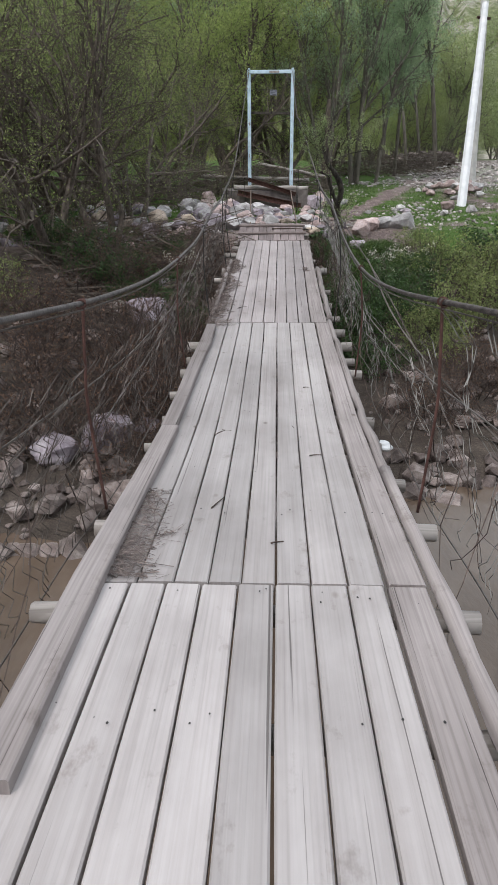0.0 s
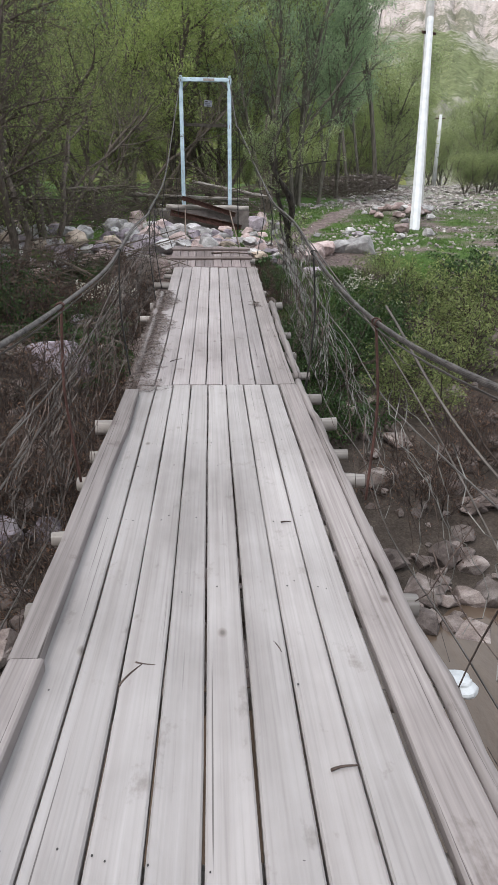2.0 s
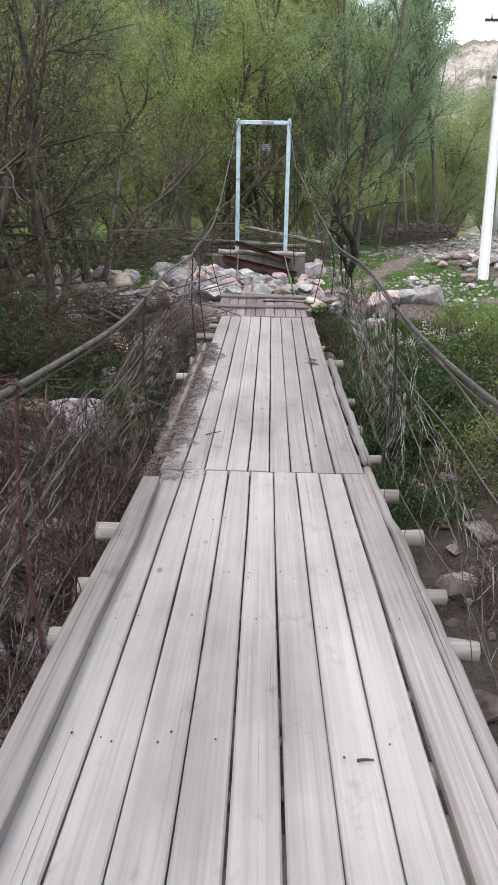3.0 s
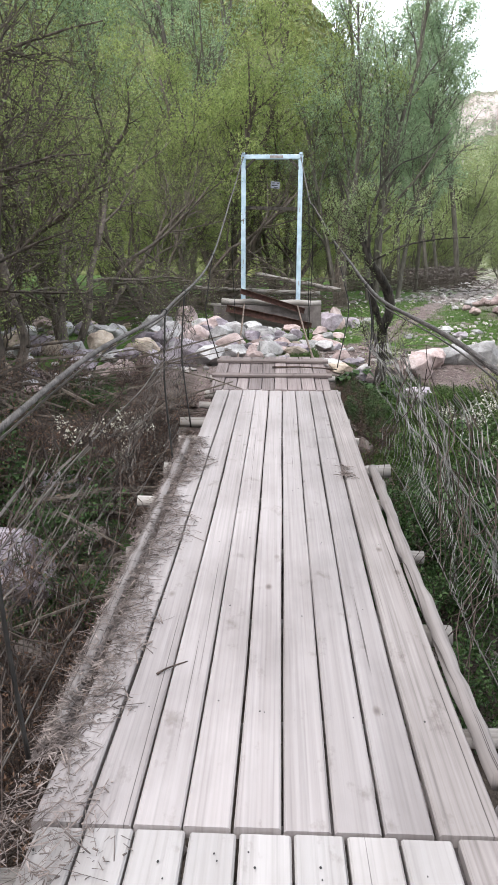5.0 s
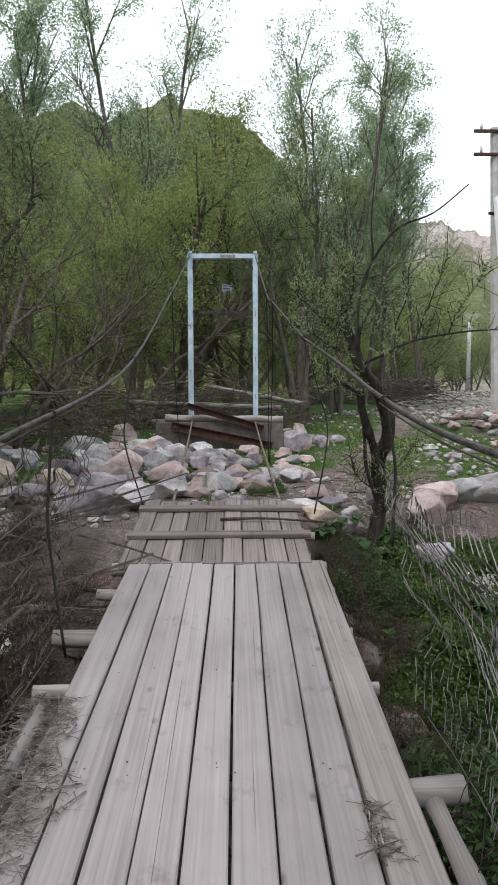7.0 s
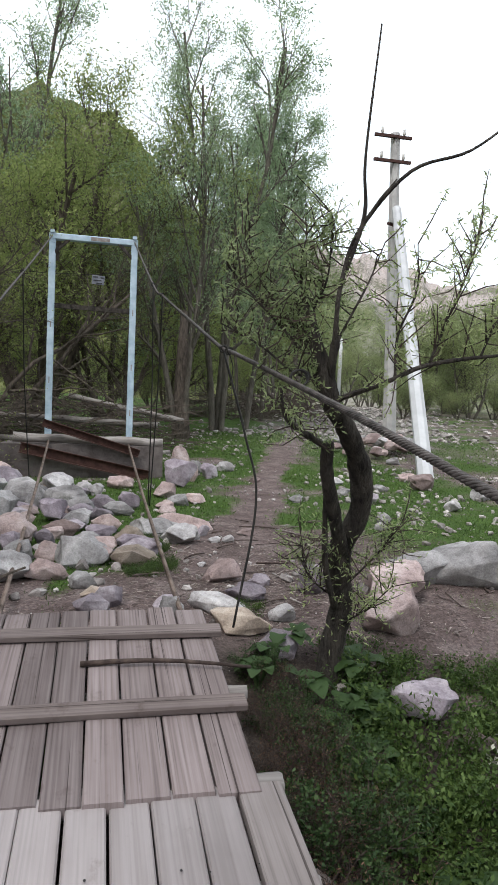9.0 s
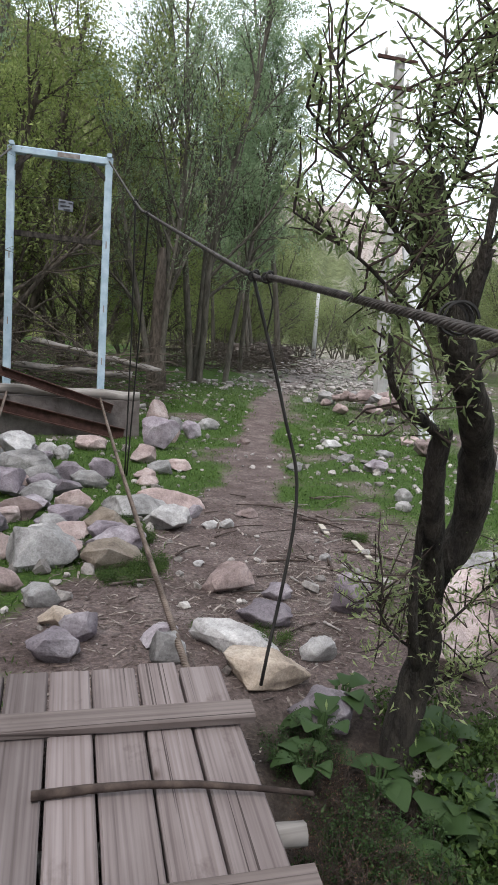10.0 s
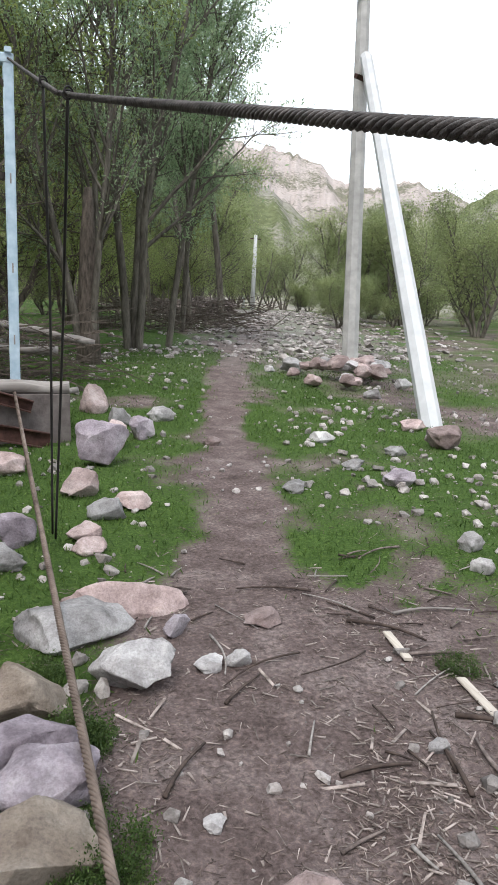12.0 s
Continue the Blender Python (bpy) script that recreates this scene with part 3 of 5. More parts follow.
def build_bridge():
    rng = random.Random(5)
    base = tagged(new("footbridge"), "narrow suspension footbridge decked with weathered grey planks", "footbridge")
    base.location = (0, 0, 0)
    spans = [
        (-5.6, 2.99, [-0.65, -0.505, -0.36, -0.22, -0.078, 0.064, 0.207, 0.35, 0.497, 0.66], None),
        (3.0, 8.77, [-0.62, -0.48, -0.335, -0.198, -0.064, 0.074, 0.212, 0.355, 0.502, 0.665], [-0.64, -0.50, -0.36, -0.21, -0.065, 0.086, 0.232, 0.38, 0.53, 0.69]),
        (8.78, 14.5, [-0.66, -0.515, -0.37, -0.225, -0.082, 0.06, 0.20, 0.34, 0.485, 0.68], [-0.62, -0.475, -0.33, -0.185, -0.045, 0.095, 0.235, 0.385, 0.53, 0.70]),
    ]
    for ya, yb, cuts, ends in spans:
        ends = ends or cuts
        for k in range(len(cuts) - 1):
            last = k == len(cuts) - 2
            gap = rng.choice((0.003, 0.004, 0.005, 0.007)) + (0.006 if last else 0)
            part("plank", plank_shape(cuts[k] + gap, cuts[k + 1] - rng.uniform(0.002, 0.005), ya + rng.uniform(0, 0.006), yb - rng.uniform(0, 0.008), rng,
                                      lift=rng.uniform(-0.004, 0.004), drift=(ends[k] - cuts[k], ends[k + 1] - cuts[k + 1])), EDGE if last else PLANK_WORN if ya > 8 else PLANK, base, "greyer cracked edge plank" if last else "")
    cuts = [-0.69, -0.55, -0.41, -0.28, -0.13, 0.01, 0.15, 0.31, 0.46, 0.62]
    for k in range(len(cuts) - 1):
        part("plank", plank_shape(cuts[k] + 0.004, cuts[k + 1] - 0.004, 14.46 - rng.uniform(0, 0.04), 15.9 + rng.uniform(-0.03, 0.03), rng, lift=0.012 + rng.uniform(-0.006, 0.006)),
             OLD, base, "short brown cracked plank")
    for y in (14.93, 15.58):
        s = Shape()
        s.box(Matrix.Translation((-0.02, y, deck_z(y) + 0.034)) @ pose(0, 0, 0, 12, 0, rng.uniform(-1, 1)) @ pose(0, 0, 0, 0, 0, 90), 0.085, 1.36, 0.035, 0.006)
        part("batten", s, BATTEN, base, "brown cross batten nailed over the ramp")
    # raised curb boards on the left edge
    for ya, yb, x, w in ((1.95, 5.1, -0.725, 0.125), (5.104, 8.5, -0.73, 0.118)):
        part("curb_board", plank_shape(x, x + w, ya, yb, rng, thick=0.05, lift=0.048, jitter=0.012), EDGE, base, "raised grey curb board")
    # half-round edge poles
    def pole_on(x, ya, yb, r, dz, label):
        s = Shape()
        pts = [(x + 0.02 * noise.noise((k * 0.31, x * 9, ya)) + rng.uniform(-0.004, 0.004), ya + (yb - ya) * k / 27, deck_z(ya + (yb - ya) * k / 27) + dz + rng.uniform(-0.006, 0.006)) for k in range(28)]
        s.tube(pts, [r * rng.uniform(0.85, 1.15) for _ in pts], 8)
        part("edge_pole", s, EDGE, base, label, True)
    pole_on(0.712, -4, 4.4, 0.036, -0.012, "split round edge pole")
    pole_on(0.715, 4.3, 8.9, 0.032, -0.015, "split round edge pole")
    pole_on(0.735, 9.0, 12.0, 0.035, -0.005, "crooked grey edge pole")
    pole_on(-0.70, 9.2, 12.6, 0.035, -0.01, "crooked grey edge pole")
    # cross logs under the deck
    ys = [-4.5, -3.6, -2.7, -1.8, -0.9, -0.1, 0.7, 1.5, 2.25, 2.9, 3.7, 4.35, 5.0, 5.6, 6.25, 6.95, 7.35, 8.0, 8.65, 9.3, 10.0, 10.75, 11.5, 12.2, 12.9, 13.5, 14.1, 14.6, 15.2]
    for k, y in enumerate(ys):
        s = Shape()
        r = rng.uniform(0.035, 0.055)
        a, b = -0.74 - rng.uniform(0.0, 0.15), 0.74 + (rng.uniform(0.03, 0.16) if y < 12.5 else rng.uniform(-0.05, 0.03))
        z = deck_z(y) - 0.045 - r
        n = 7
        pts = [(a + (b - a) * i / n, y + rng.uniform(-0.015, 0.015), z + rng.uniform(-0.006, 0.006)) for i in range(n + 1)]
        s.tube(pts, [r * rng.uniform(0.88, 1.06) for _ in pts], 7)
        part("cross_log", s, LOGX, base, "pale cross log under the deck", True)
    # nail heads where planks cross the logs
    nails = Shape()
    for y in ys:
        for k in range(9):
            for _ in range(2):
                if rng.random() < 0.55 or not -4 < y < 14.4:
                    continue
                x, yy = -0.58 + 0.1435 * k + rng.uniform(-0.045, 0.045), y + rng.uniform(-0.05, 0.05)
                r, z = rng.uniform(0.0022, 0.0048), deck_z(yy) + 0.006
                i = len(nails.v)
                for a in range(6):
                    nails.v.append(Vector((x + r * math.cos(a * 1.047), yy + r * 1.5 * math.sin(a * 1.047), z)))
                nails.f.append(tuple(range(i, i + 6)))
    tagged(part("nail_heads", nails, BLACKWIRE, base, "dark rusted nail heads"), kind="stuff")
    # two carrying ropes beneath, anchored at the landing
    for x in (-0.5, 0.5):
        s = Shape()
        pts = [(x, y, deck_z(y) - 0.16) for y in np.arange(-5.5, 15.6, 1.0)]
        s.tube(pts, 0.018, 6)
        part("carrying_rope", s, STEEL, base, "wire rope under the cross logs", True)
    # packing stones and logs under the ramp
    for x, y, z, r in ((-0.62, 15.35, 0.22, 0.07), (0.46, 15.1, 0.19, 0.06), (0.45, 15.55, 0.31, 0.055)):
        s = Shape()
        s.tube([(x - 0.25, y, z), (x, y + 0.02, z + 0.01), (x + 0.22, y, z)], [r, r * 1.05, r * 0.95], 7)
        part("packing_log", s, LOGX, base, "short packing log under the ramp", True)
    return base


build_bridge()


# ---- cables and netting ----
RIGHT_CABLE = [(1.0, -6, 2.3), (0.90, -1, 1.5), (0.78, 2.8, 1.08), (0.75, 4.8, 0.86), (0.75, 6.35, 0.79), (0.76, 8.0, 0.88), (0.77, 9.9, 1.13), (0.77, 12.0, 1.28), (0.76, 13.05, 1.43), (0.74, 14.1, 1.64), (0.72, 15.75, 1.94), (0.735, 16.19, 2.002), (0.69, 17.2, 2.272), (0.60, 18.9, 2.745), (0.55, 19.5, 2.95), (0.53, 23.84, 4.42)]
LEFT_CABLE = [(-1.0, -6, 2.3), (-0.90, -1, 1.5), (-0.78, 2.7, 1.08), (-0.76, 4.2, 0.93), (-0.76, 5.6, 0.85), (-0.77, 7.2, 0.84), (-0.78, 8.5, 0.88), (-0.77, 10.0, 1.07), (-0.77, 11.7, 1.17), (-0.78, 12.4, 1.25), (-0.78, 15.6, 1.72), (-0.79, 19.4, 2.9), (-0.78, 23.84, 4.42)]


def strand_rope(path, r, strands=6, lay=0.14, sides=5):
    """A rope of twisted strands along a line."""
    s = Shape()
    pts = [Vector(p) for p in path]
    for k in range(strands):
        line, run = [], 0.0
        for i, p in enumerate(pts):
            d = (pts[min(i + 1, len(pts) - 1)] - pts[max(i - 1, 0)]).normalized()
            side = d.cross(Vector((0, 0, 1))).normalized()
            upv = side.cross(d)
            if i:
                run += (p - pts[i - 1]).length
            a = 2 * math.pi * (run / lay + k / strands)
            line.append(p + (side * math.cos(a) + upv * math.sin(a)) * r * 0.62)
        s.tube(line, r * 0.42, sides, False)
    return s


def resample(pts, step):
    out, pts = [Vector(pts[0])], [Vector(p) for p in pts]
    for a, b in zip(pts, pts[1:]):
        n = max(1, int((b - a).length / step))
        out += [a.lerp(b, (i + 1) / n) for i in range(n)]
    return out


def cable_at(line, y):
    for a, b in zip(line, line[1:]):
        if a[1] <= y <= b[1]:
            return a.lerp(b, (y - a[1]) / (b[1] - a[1]))
    return line[-1]


def build_cable(control, sign, hangers, name_label):
    line = curve_pts(control, 8)
    base = tagged(new("suspension_cable"), name_label, "cable", "suspension cables")
    near = [p for p in line if p[1] > 1.0]
    part("rope", strand_rope(resample(near, 0.008), 0.0114, 6, 0.11, 6), STEEL, base, "twisted grey wire rope", True)
    tail = [p for p in line if p[1] <= 1.6]
    part("rope", Shape().tube(tail, 0.0114, 8), STEEL, base, "twisted grey wire rope", True)
    rng = random.Random(int(7 + sign))
    for y, foot, bow, mat in hangers:
        top = cable_at(line, y)
        foot = Vector(foot)
        mid = (top + foot) / 2 + Vector(bow)
        h = part("hanger", Shape().tube(curve_pts([top, top.lerp(mid, 0.55) + Vector(bow) * 0.15, mid, foot], 6), 0.0075 if top.z - foot.z > 0.5 else 0.0032, 5), mat, base, "thin bent steel hanger", True)
        knot = Shape()
        ring = [top + Vector((0.018 * math.cos(a), 0.03 * math.sin(a * 0.5) - 0.02, 0.018 * math.sin(a))) for a in np.linspace(0, 4 * math.pi, 26)]
        knot.tube(ring, 0.0042, 5)
        part("knot", knot, mat, h, "wire twisted round the cable", True)
    return base


hang_r = [(6.37, (0.74, 6.3, -0.1), (0.03, 0, 0), RUST), (8.6, (0.74, 8.6, -0.12), (0.04, 0, 0), BLACKWIRE), (3.6, (0.74, 3.6, 0), (0.03, 0, 0), RUST), (12.9, (0.80, 12.9, 0.75), (0.03, 0, 0), BLACKWIRE),
          (16.19, (0.81, 15.97, 0.41), (0.17, 0.0, -0.10), BLACKWIRE), (15.95, (0.745, 15.98, 1.78), (0.02, 0.0, 0.0), BLACKWIRE), (18.9, (0.62, 20.0, 0.55), (0.03, 0.2, 0.1), BLACKWIRE), (19.5, (0.61, 20.1, 0.55), (0.02, 0.1, 0), BLACKWIRE)]
hang_l = [(6.6, (-0.74, 6.6, -0.1), (-0.03, 0, 0), RUST), (9.0, (-0.74, 9.0, -0.1), (-0.03, 0, 0), BLACKWIRE), (12.1, (-0.74, 12.1, 0.08), (-0.03, 0, 0), BLACKWIRE), (13.2, (-0.74, 13.2, 0.15), (-0.05, 0, 0), BLACKWIRE),
          (15.9, (-0.70, 15.85, 0.5), (-0.12, 0, -0.1), BLACKWIRE), (3.6, (-0.74, 3.6, 0), (-0.03, 0, 0), RUST), (19.8, (-0.8, 21.2, 0.62), (-0.03, 0.1, 0), BLACKWIRE)]
build_cable(RIGHT_CABLE, 1, hang_r, "twisted steel suspension cable rising to the blue tower")
build_cable(LEFT_CABLE, -1, hang_l, "twisted steel suspension cable with rusty hangers")


def build_stay(a, b, sag, label):
    pts = [Vector(a).lerp(Vector(b), t) - Vector((0, 0, sag * 4 * t * (1 - t))) for t in np.linspace(0, 1, 700)]
    base = tagged(new("anchor_rope"), label, "cable", "anchor ropes")
    part("rope", strand_rope(pts, 0.016, 5, 0.11), ROPE, base, "rust-brown wire rope", True)


build_stay((0.53, 15.8, 0.44), (0.50, 23.3, 1.10), 0.05, "rusty anchor rope running from the deck end to the tower base")
build_stay((-0.48, 15.8, 0.40), (-0.72, 23.2, 1.12), 0.05, "rusty anchor rope running from the deck end to the tower base")


def build_netting(control, sign, y0, y1, low, out, seed, cell=0.085):
    """Chain-link netting hung on the cable: zigzag wires that hook into each other, slack and torn."""
    line = curve_pts(control, 8)
    rng = random.Random(seed)
    base = tagged(new("wire_netting"), "slack torn chain-link netting hung beside the deck", "netting", "side netting")
    s = Shape()
    n = int((y1 - y0) / (cell * 0.72))
    for k in range(n):
        y = y0 + (y1 - y0) * k / n
        top = cable_at(line, y)
        slack = 0.5 + 0.5 * noise.noise((y * 0.7, seed, 0))
        zb = deck_z(y) - low * (0.6 + 0.8 * slack)
        zt = top[2] - 0.02 - max(0, 0.3 + noise.noise((y * 0.5, seed, 5))) * 0.7
        rows = max(4, int((zt - zb) / (cell * 0.62)))
        if rng.random() < (0.3 if sign < 0 else 0.06 if 9.4 < y < 13 else 0.72):
            continue
        pts = []
        for r in range(rows + 1):
            t = r / rows
            x = top[0] + sign * out * (0.35 + slack) * math.sin(min(1, t * 1.05) * math.pi * 0.75) * (0.4 + t) + 0.10 * noise.noise((y * 3, t * 5, seed))
            yy = y + (cell * 0.5 if r % 2 else -cell * 0.06) + 0.12 * noise.noise((y * 1.7, t * 4, seed + 3)) + rng.uniform(-0.008, 0.008)
            pts.append(Vector((x + (0.008 if r % 2 else -0.008), yy, zt + (zb - zt) * t)))
        s.tube(pts, 0.0022, 3, False)
    tagged(part("mesh_panel", s, WIRE if sign < 0 else WIRE_PALE, base), kind="stuff")
    for t in (0.0, 0.33, 1.0):
        pts = []
        for y in np.arange(y0, y1, 0.25):
            top = cable_at(line, y)
            slack = 0.5 + 0.5 * noise.noise((y * 0.7, seed, 0))
            zb = deck_z(y) - low * (0.6 + 0.8 * slack)
            x = top[0] + sign * out * (0.35 + slack) * math.sin(min(1, t * 1.05) * math.pi * 0.75) * (0.4 + t)
            pts.append(Vector((x, y, top[2] - 0.03 + (zb - top[2]) * t)))
        part("border_wire", Shape().tube(pts, 0.004, 4, False), WIRE, base)
    return base


build_netting(RIGHT_CABLE, 1, 2.0, 13.2, 0.25, 0.30, 4)
build_netting(LEFT_CABLE, -1, 2.0, 14.2, 0.20, 0.22, 9)


# ---- tower, its base and what lies on it ----
def build_tower():
    base = tagged(new("bridge_tower"), "pale blue steel portal of the suspension bridge on a concrete block", "tower")
    base.location = (-0.123, 23.8, 1.11)
    w, h = 1.305, 3.26
    for x in (-w / 2, w / 2):
        part("post", Shape().box(pose(x, 0, h / 2) @ pose(0, 0, 0, 90), 0.105, h, 0.105, 0.012), BLUE, base)
        for zz in (0.35, 1.1, 2.0):
            part("bare_patch", Shape().box(pose(x, -0.053, zz + 0.2 * x) @ pose(0, 0, 0, 90), 0.016, 0.10, 0.006), CHIP, base, "flaked paint showing bare steel")
    part("top_bar", Shape().box(pose(0, 0, h + 0.02) @ pose(0, 0, 0, 0, 0, 90), 0.115, w + 0.11, 0.10, 0.012), BLUE, base)
    part("bare_patch", Shape().box(pose(0.1, -0.058, h + 0.02) @ pose(0, 0, 0, 0, 0, 90), 0.006, 0.3, 0.06), CHIP, base, "flaked paint showing bare steel")
    for x in (-1, 1):
        g = Shape()
        g.box(pose(x * (w / 2 - 0.14), -0.03, h - 0.13) @ pose(0, 0, 0, 0, x * 45) @ pose(0, 0, 0, 0, 0, 90), 0.035, 0.34, 0.05)
        part("brace", g, BARK_DARK, base, "dark diagonal corner brace")
        part("saddle", Shape().box(pose(x * w / 2, 0, h + 0.09), 0.07, 0.20, 0.05, 0.01), BLUE, base, "cable saddle")
    part("cross_bar", Shape().box(pose(0, 0.02, 2.17) @ pose(0, 0, 0, 0, 1.2) @ pose(0, 0, 0, 0, 0, 90), 0.05, w, 0.075), BARK_DARK, base, "dark rusted cross bar")
    return base


build_tower()


def build_block():
    b = bmesh.new()
    bmesh.ops.create_cube(b, size=1, matrix=Matrix.Translation((-0.19, 23.68, 0.68)) @ Matrix.Diagonal((2.46, 1.16, 0.78, 1)))
    bmesh.ops.subdivide_edges(b, edges=b.edges[:], cuts=5, use_grid_fill=True)
    for v in b.verts:
        v.co += Vector([0.012 * noise.noise(v.co * 2.3 + Vector((k * 7, 0, 0))) for k in range(3)])
    me = bpy.data.meshes.new("tower_base")
    b.to_mesh(me)
    b.free()
    me.materials.append(CONCRETE)
    tagged(new("tower_base", me), "rough grey concrete block under the bridge tower", "foundation")


build_block()


def log_thing(a, b, r, material, label, seed, name="log", sides=9):
    rng = random.Random(seed)
    a, b = Vector(a), Vector(b)
    n = 10
    pts = [a.lerp(b, k / n) + Vector((0, rng.uniform(-0.015, 0.015), rng.uniform(-0.01, 0.01))) for k in range(n + 1)]
    s = Shape().tube(pts, [r * rng.uniform(0.86, 1.1) for _ in pts], sides)
    return tagged(part(name, s, material, smooth=True), label, name.replace("_", " "))


log_thing((-1.25, 23.22, 1.16), (1.04, 23.2, 1.13), 0.075, LOGX, "weathered grey log lying along the concrete block", 1)
log_thing((-0.9, 23.5, 1.14), (0.9, 23.47, 1.12), 0.06, LOGX, "weathered grey log lying along the concrete block", 2)


def build_channel(a, b, depth, label):
    """A rolled steel channel: web and two flanges."""
    a, b = Vector(a), Vector(b)
    m = look(tuple((a + b) / 2), tuple(b)) @ pose(0, 0, 0, -90)
    n = (b - a).length
    base = tagged(new("steel_channel"), label, "steel beam", "rusty channels")
    part("web", Shape().box(m, 0.012, n, depth), RUST, base)
    for k in (-1, 1):
        part("flange", Shape().box(m @ pose(0.03, 0, k * depth / 2), 0.06, n, 0.012), RUST, base)


build_channel((-1.12, 23.02, 1.02), (0.82, 22.95, 0.62), 0.15, "dark red rusted steel channel leaning across the concrete block")
build_channel((-0.8, 23.06, 1.40), (0.66, 23.02, 0.96), 0.11, "dark red rusted steel channel lying on the block")


def build_sign():
    base = tagged(new("wire_sign"), "small pale enamel plate hung on a wire behind the tower", "sign")
    part("plate", Shape().box(pose(-0.05, 24.9, 3.95, 90, 4, 0), 0.22, 0.16, 0.01), SIGN, base)
    for k, (x, z, w) in enumerate(((-0.10, 4.0, 0.09), (0.02, 3.99, 0.06), (-0.06, 3.94, 0.14), (-0.03, 3.89, 0.10))):
        part("mark", Shape().box(pose(x, 24.89, z, 90, 0, 0), w, 0.02, 0.006), INK, base, "dark illegible mark")
    part("wire", Shape().tube([(-2.6, 26.0, 4.25), (-0.9, 25.2, 4.06), (-0.05, 24.91, 4.05), (0.9, 25.3, 4.3), (1.9, 28.2, 4.7)], 0.006, 4), BLACKWIRE, base)


build_sign()


# ---- power line ----
def build_pole():
    base = tagged(new("utility_pole"), "pale concrete power pole with a whitewashed slanting strut", "utility pole")
    base.location = (7.48, 28.94, 1.15)

    def square(a, b, wa, wb):
        s, a, b = Shape(), Vector(a), Vector(b)
        s.tube([a, a.lerp(b, 0.5), b], [wa * 0.62, (wa + wb) * 0.31, wb * 0.62], 8)
        return s
    part("pole", square((0, 0, -0.2), (-0.2, 0, 7.85), 0.30, 0.20), POLE, base)
    part("strut", square((-1.66, -5.5, -0.88), (-0.19, -0.25, 5.86), 0.25, 0.19), WHITEWASH, base, "whitewashed slanting strut")
    part("clamp", Shape().box(pose(-0.2, -0.25, 5.45, 20, 0, 25), 0.55, 0.08, 0.08), RUST, base, "dark steel clamp")
    for z, w in ((7.72, 1.0), (7.1, 1.0)):
        arm = part("crossarm", Shape().box(pose(-0.31, -0.13, z) @ pose(0, 0, 0, 0, 0, 90), 0.07, w, 0.07), RUST, base, "dark steel crossarm")
        for x in (-0.61, -0.01):
            s = Shape().tube([(x, -0.13, z + 0.03), (x, -0.13, z + 0.1), (x, -0.13, z + 0.14), (x, -0.13, z + 0.2)], [0.02, 0.045, 0.03, 0.035], 8)
            part("insulator", s, PORCELAIN, arm, "pale glazed insulator", True)
    return base


build_pole()


def far_pole(x, y, h):
    base = tagged(new("utility_pole"), "slim pale concrete pole far along the track", "utility pole", "far poles")
    z = ground_z(x, y)
    base.location = (x, y, z)
    part("pole", Shape().tube([(0, 0, -0.3), (0.05, 0, h / 2), (0.1, 0, h)], [0.21, 0.18, 0.14], 8), WHITEWASH, base, smooth=True)
    part("crossarm", Shape().box(pose(0.1, 0, h - 0.3) @ pose(0, 0, 0, 0, 0, 90), 0.08, 0.9, 0.08), RUST, base, "dark crossarm")


far_pole(20.7, 70.0, 6.0)
far_pole(31.5, 102.0, 6.0)


# ---- stones ----
def rock_mesh(seed, material, detail=3, planes=19):
    """An angular boulder: the hull of chance points, its edges worn."""
    rng = np.random.default_rng(seed)
    b = bmesh.new()
    p = rng.normal(size=(planes, 3))
    p /= np.linalg.norm(p, axis=1)[:, None]
    p *= rng.uniform(0.8, 1.0, (planes, 1))
    for q in p:
        b.verts.new(q)
    hull = bmesh.ops.convex_hull(b, input=b.verts[:])
    bmesh.ops.delete(b, geom=[v for v in hull["geom_interior"] if isinstance(v, bmesh.types.BMVert)], context="VERTS")
    bmesh.ops.dissolve_limit(b, angle_limit=radians(14), verts=b.verts[:], edges=b.edges[:])
    if detail > 2:
        bmesh.ops.bevel(b, geom=b.edges[:] + b.verts[:], offset=0.04, segments=2, affect="EDGES", profile=0.6)
        bmesh.ops.triangulate(b, faces=b.faces[:])
        bmesh.ops.subdivide_edges(b, edges=[e for e in b.edges if e.calc_length() > 0.3], cuts=2)
        bmesh.ops.triangulate(b, faces=b.faces[:])
        bmesh.ops.subdivide_edges(b, edges=[e for e in b.edges if e.calc_length() > 0.2], cuts=1)
        for v in b.verts:
            v.co *= 1 + 0.17 * noise.noise(v.co * 1.7 + Vector((seed, 0, 0))) + 0.06 * noise.noise(v.co * 5 + Vector((0, seed, 0))) + 0.03 * noise.noise(v.co * 12 + Vector((0, 0, seed)))
    bmesh.ops.triangulate(b, faces=b.faces[:])
    lo = np.min([v.co[:] for v in b.verts], axis=0)
    hi = np.max([v.co[:] for v in b.verts], axis=0)
    for v in b.verts:
        v.co = Vector([(v.co[k] - (lo[k] + hi[k]) / 2) / (hi[k] - lo[k]) for k in range(3)])
    me = bpy.data.meshes.new("boulder")
    b.to_mesh(me)
    b.free()
    me.materials.append(material)
    if detail > 2:
        me.polygons.foreach_set("use_smooth", [True] * len(me.polygons))
        me.set_sharp_from_angle(angle=radians(38))
    return me


ROCKS = {key: [rock_mesh(11 * k + j, m) for k in range(8)] for j, (key, m) in enumerate((("g", STONE), ("p", STONE_PINK), ("b", STONE_BLUE), ("t", STONE_TAN)))}
ROCK_LABEL = {"g": "pale grey angular boulder", "p": "pinkish weathered boulder", "b": "violet-grey angular boulder", "t": "tan weathered boulder"}
stone_rng = random.Random(21)


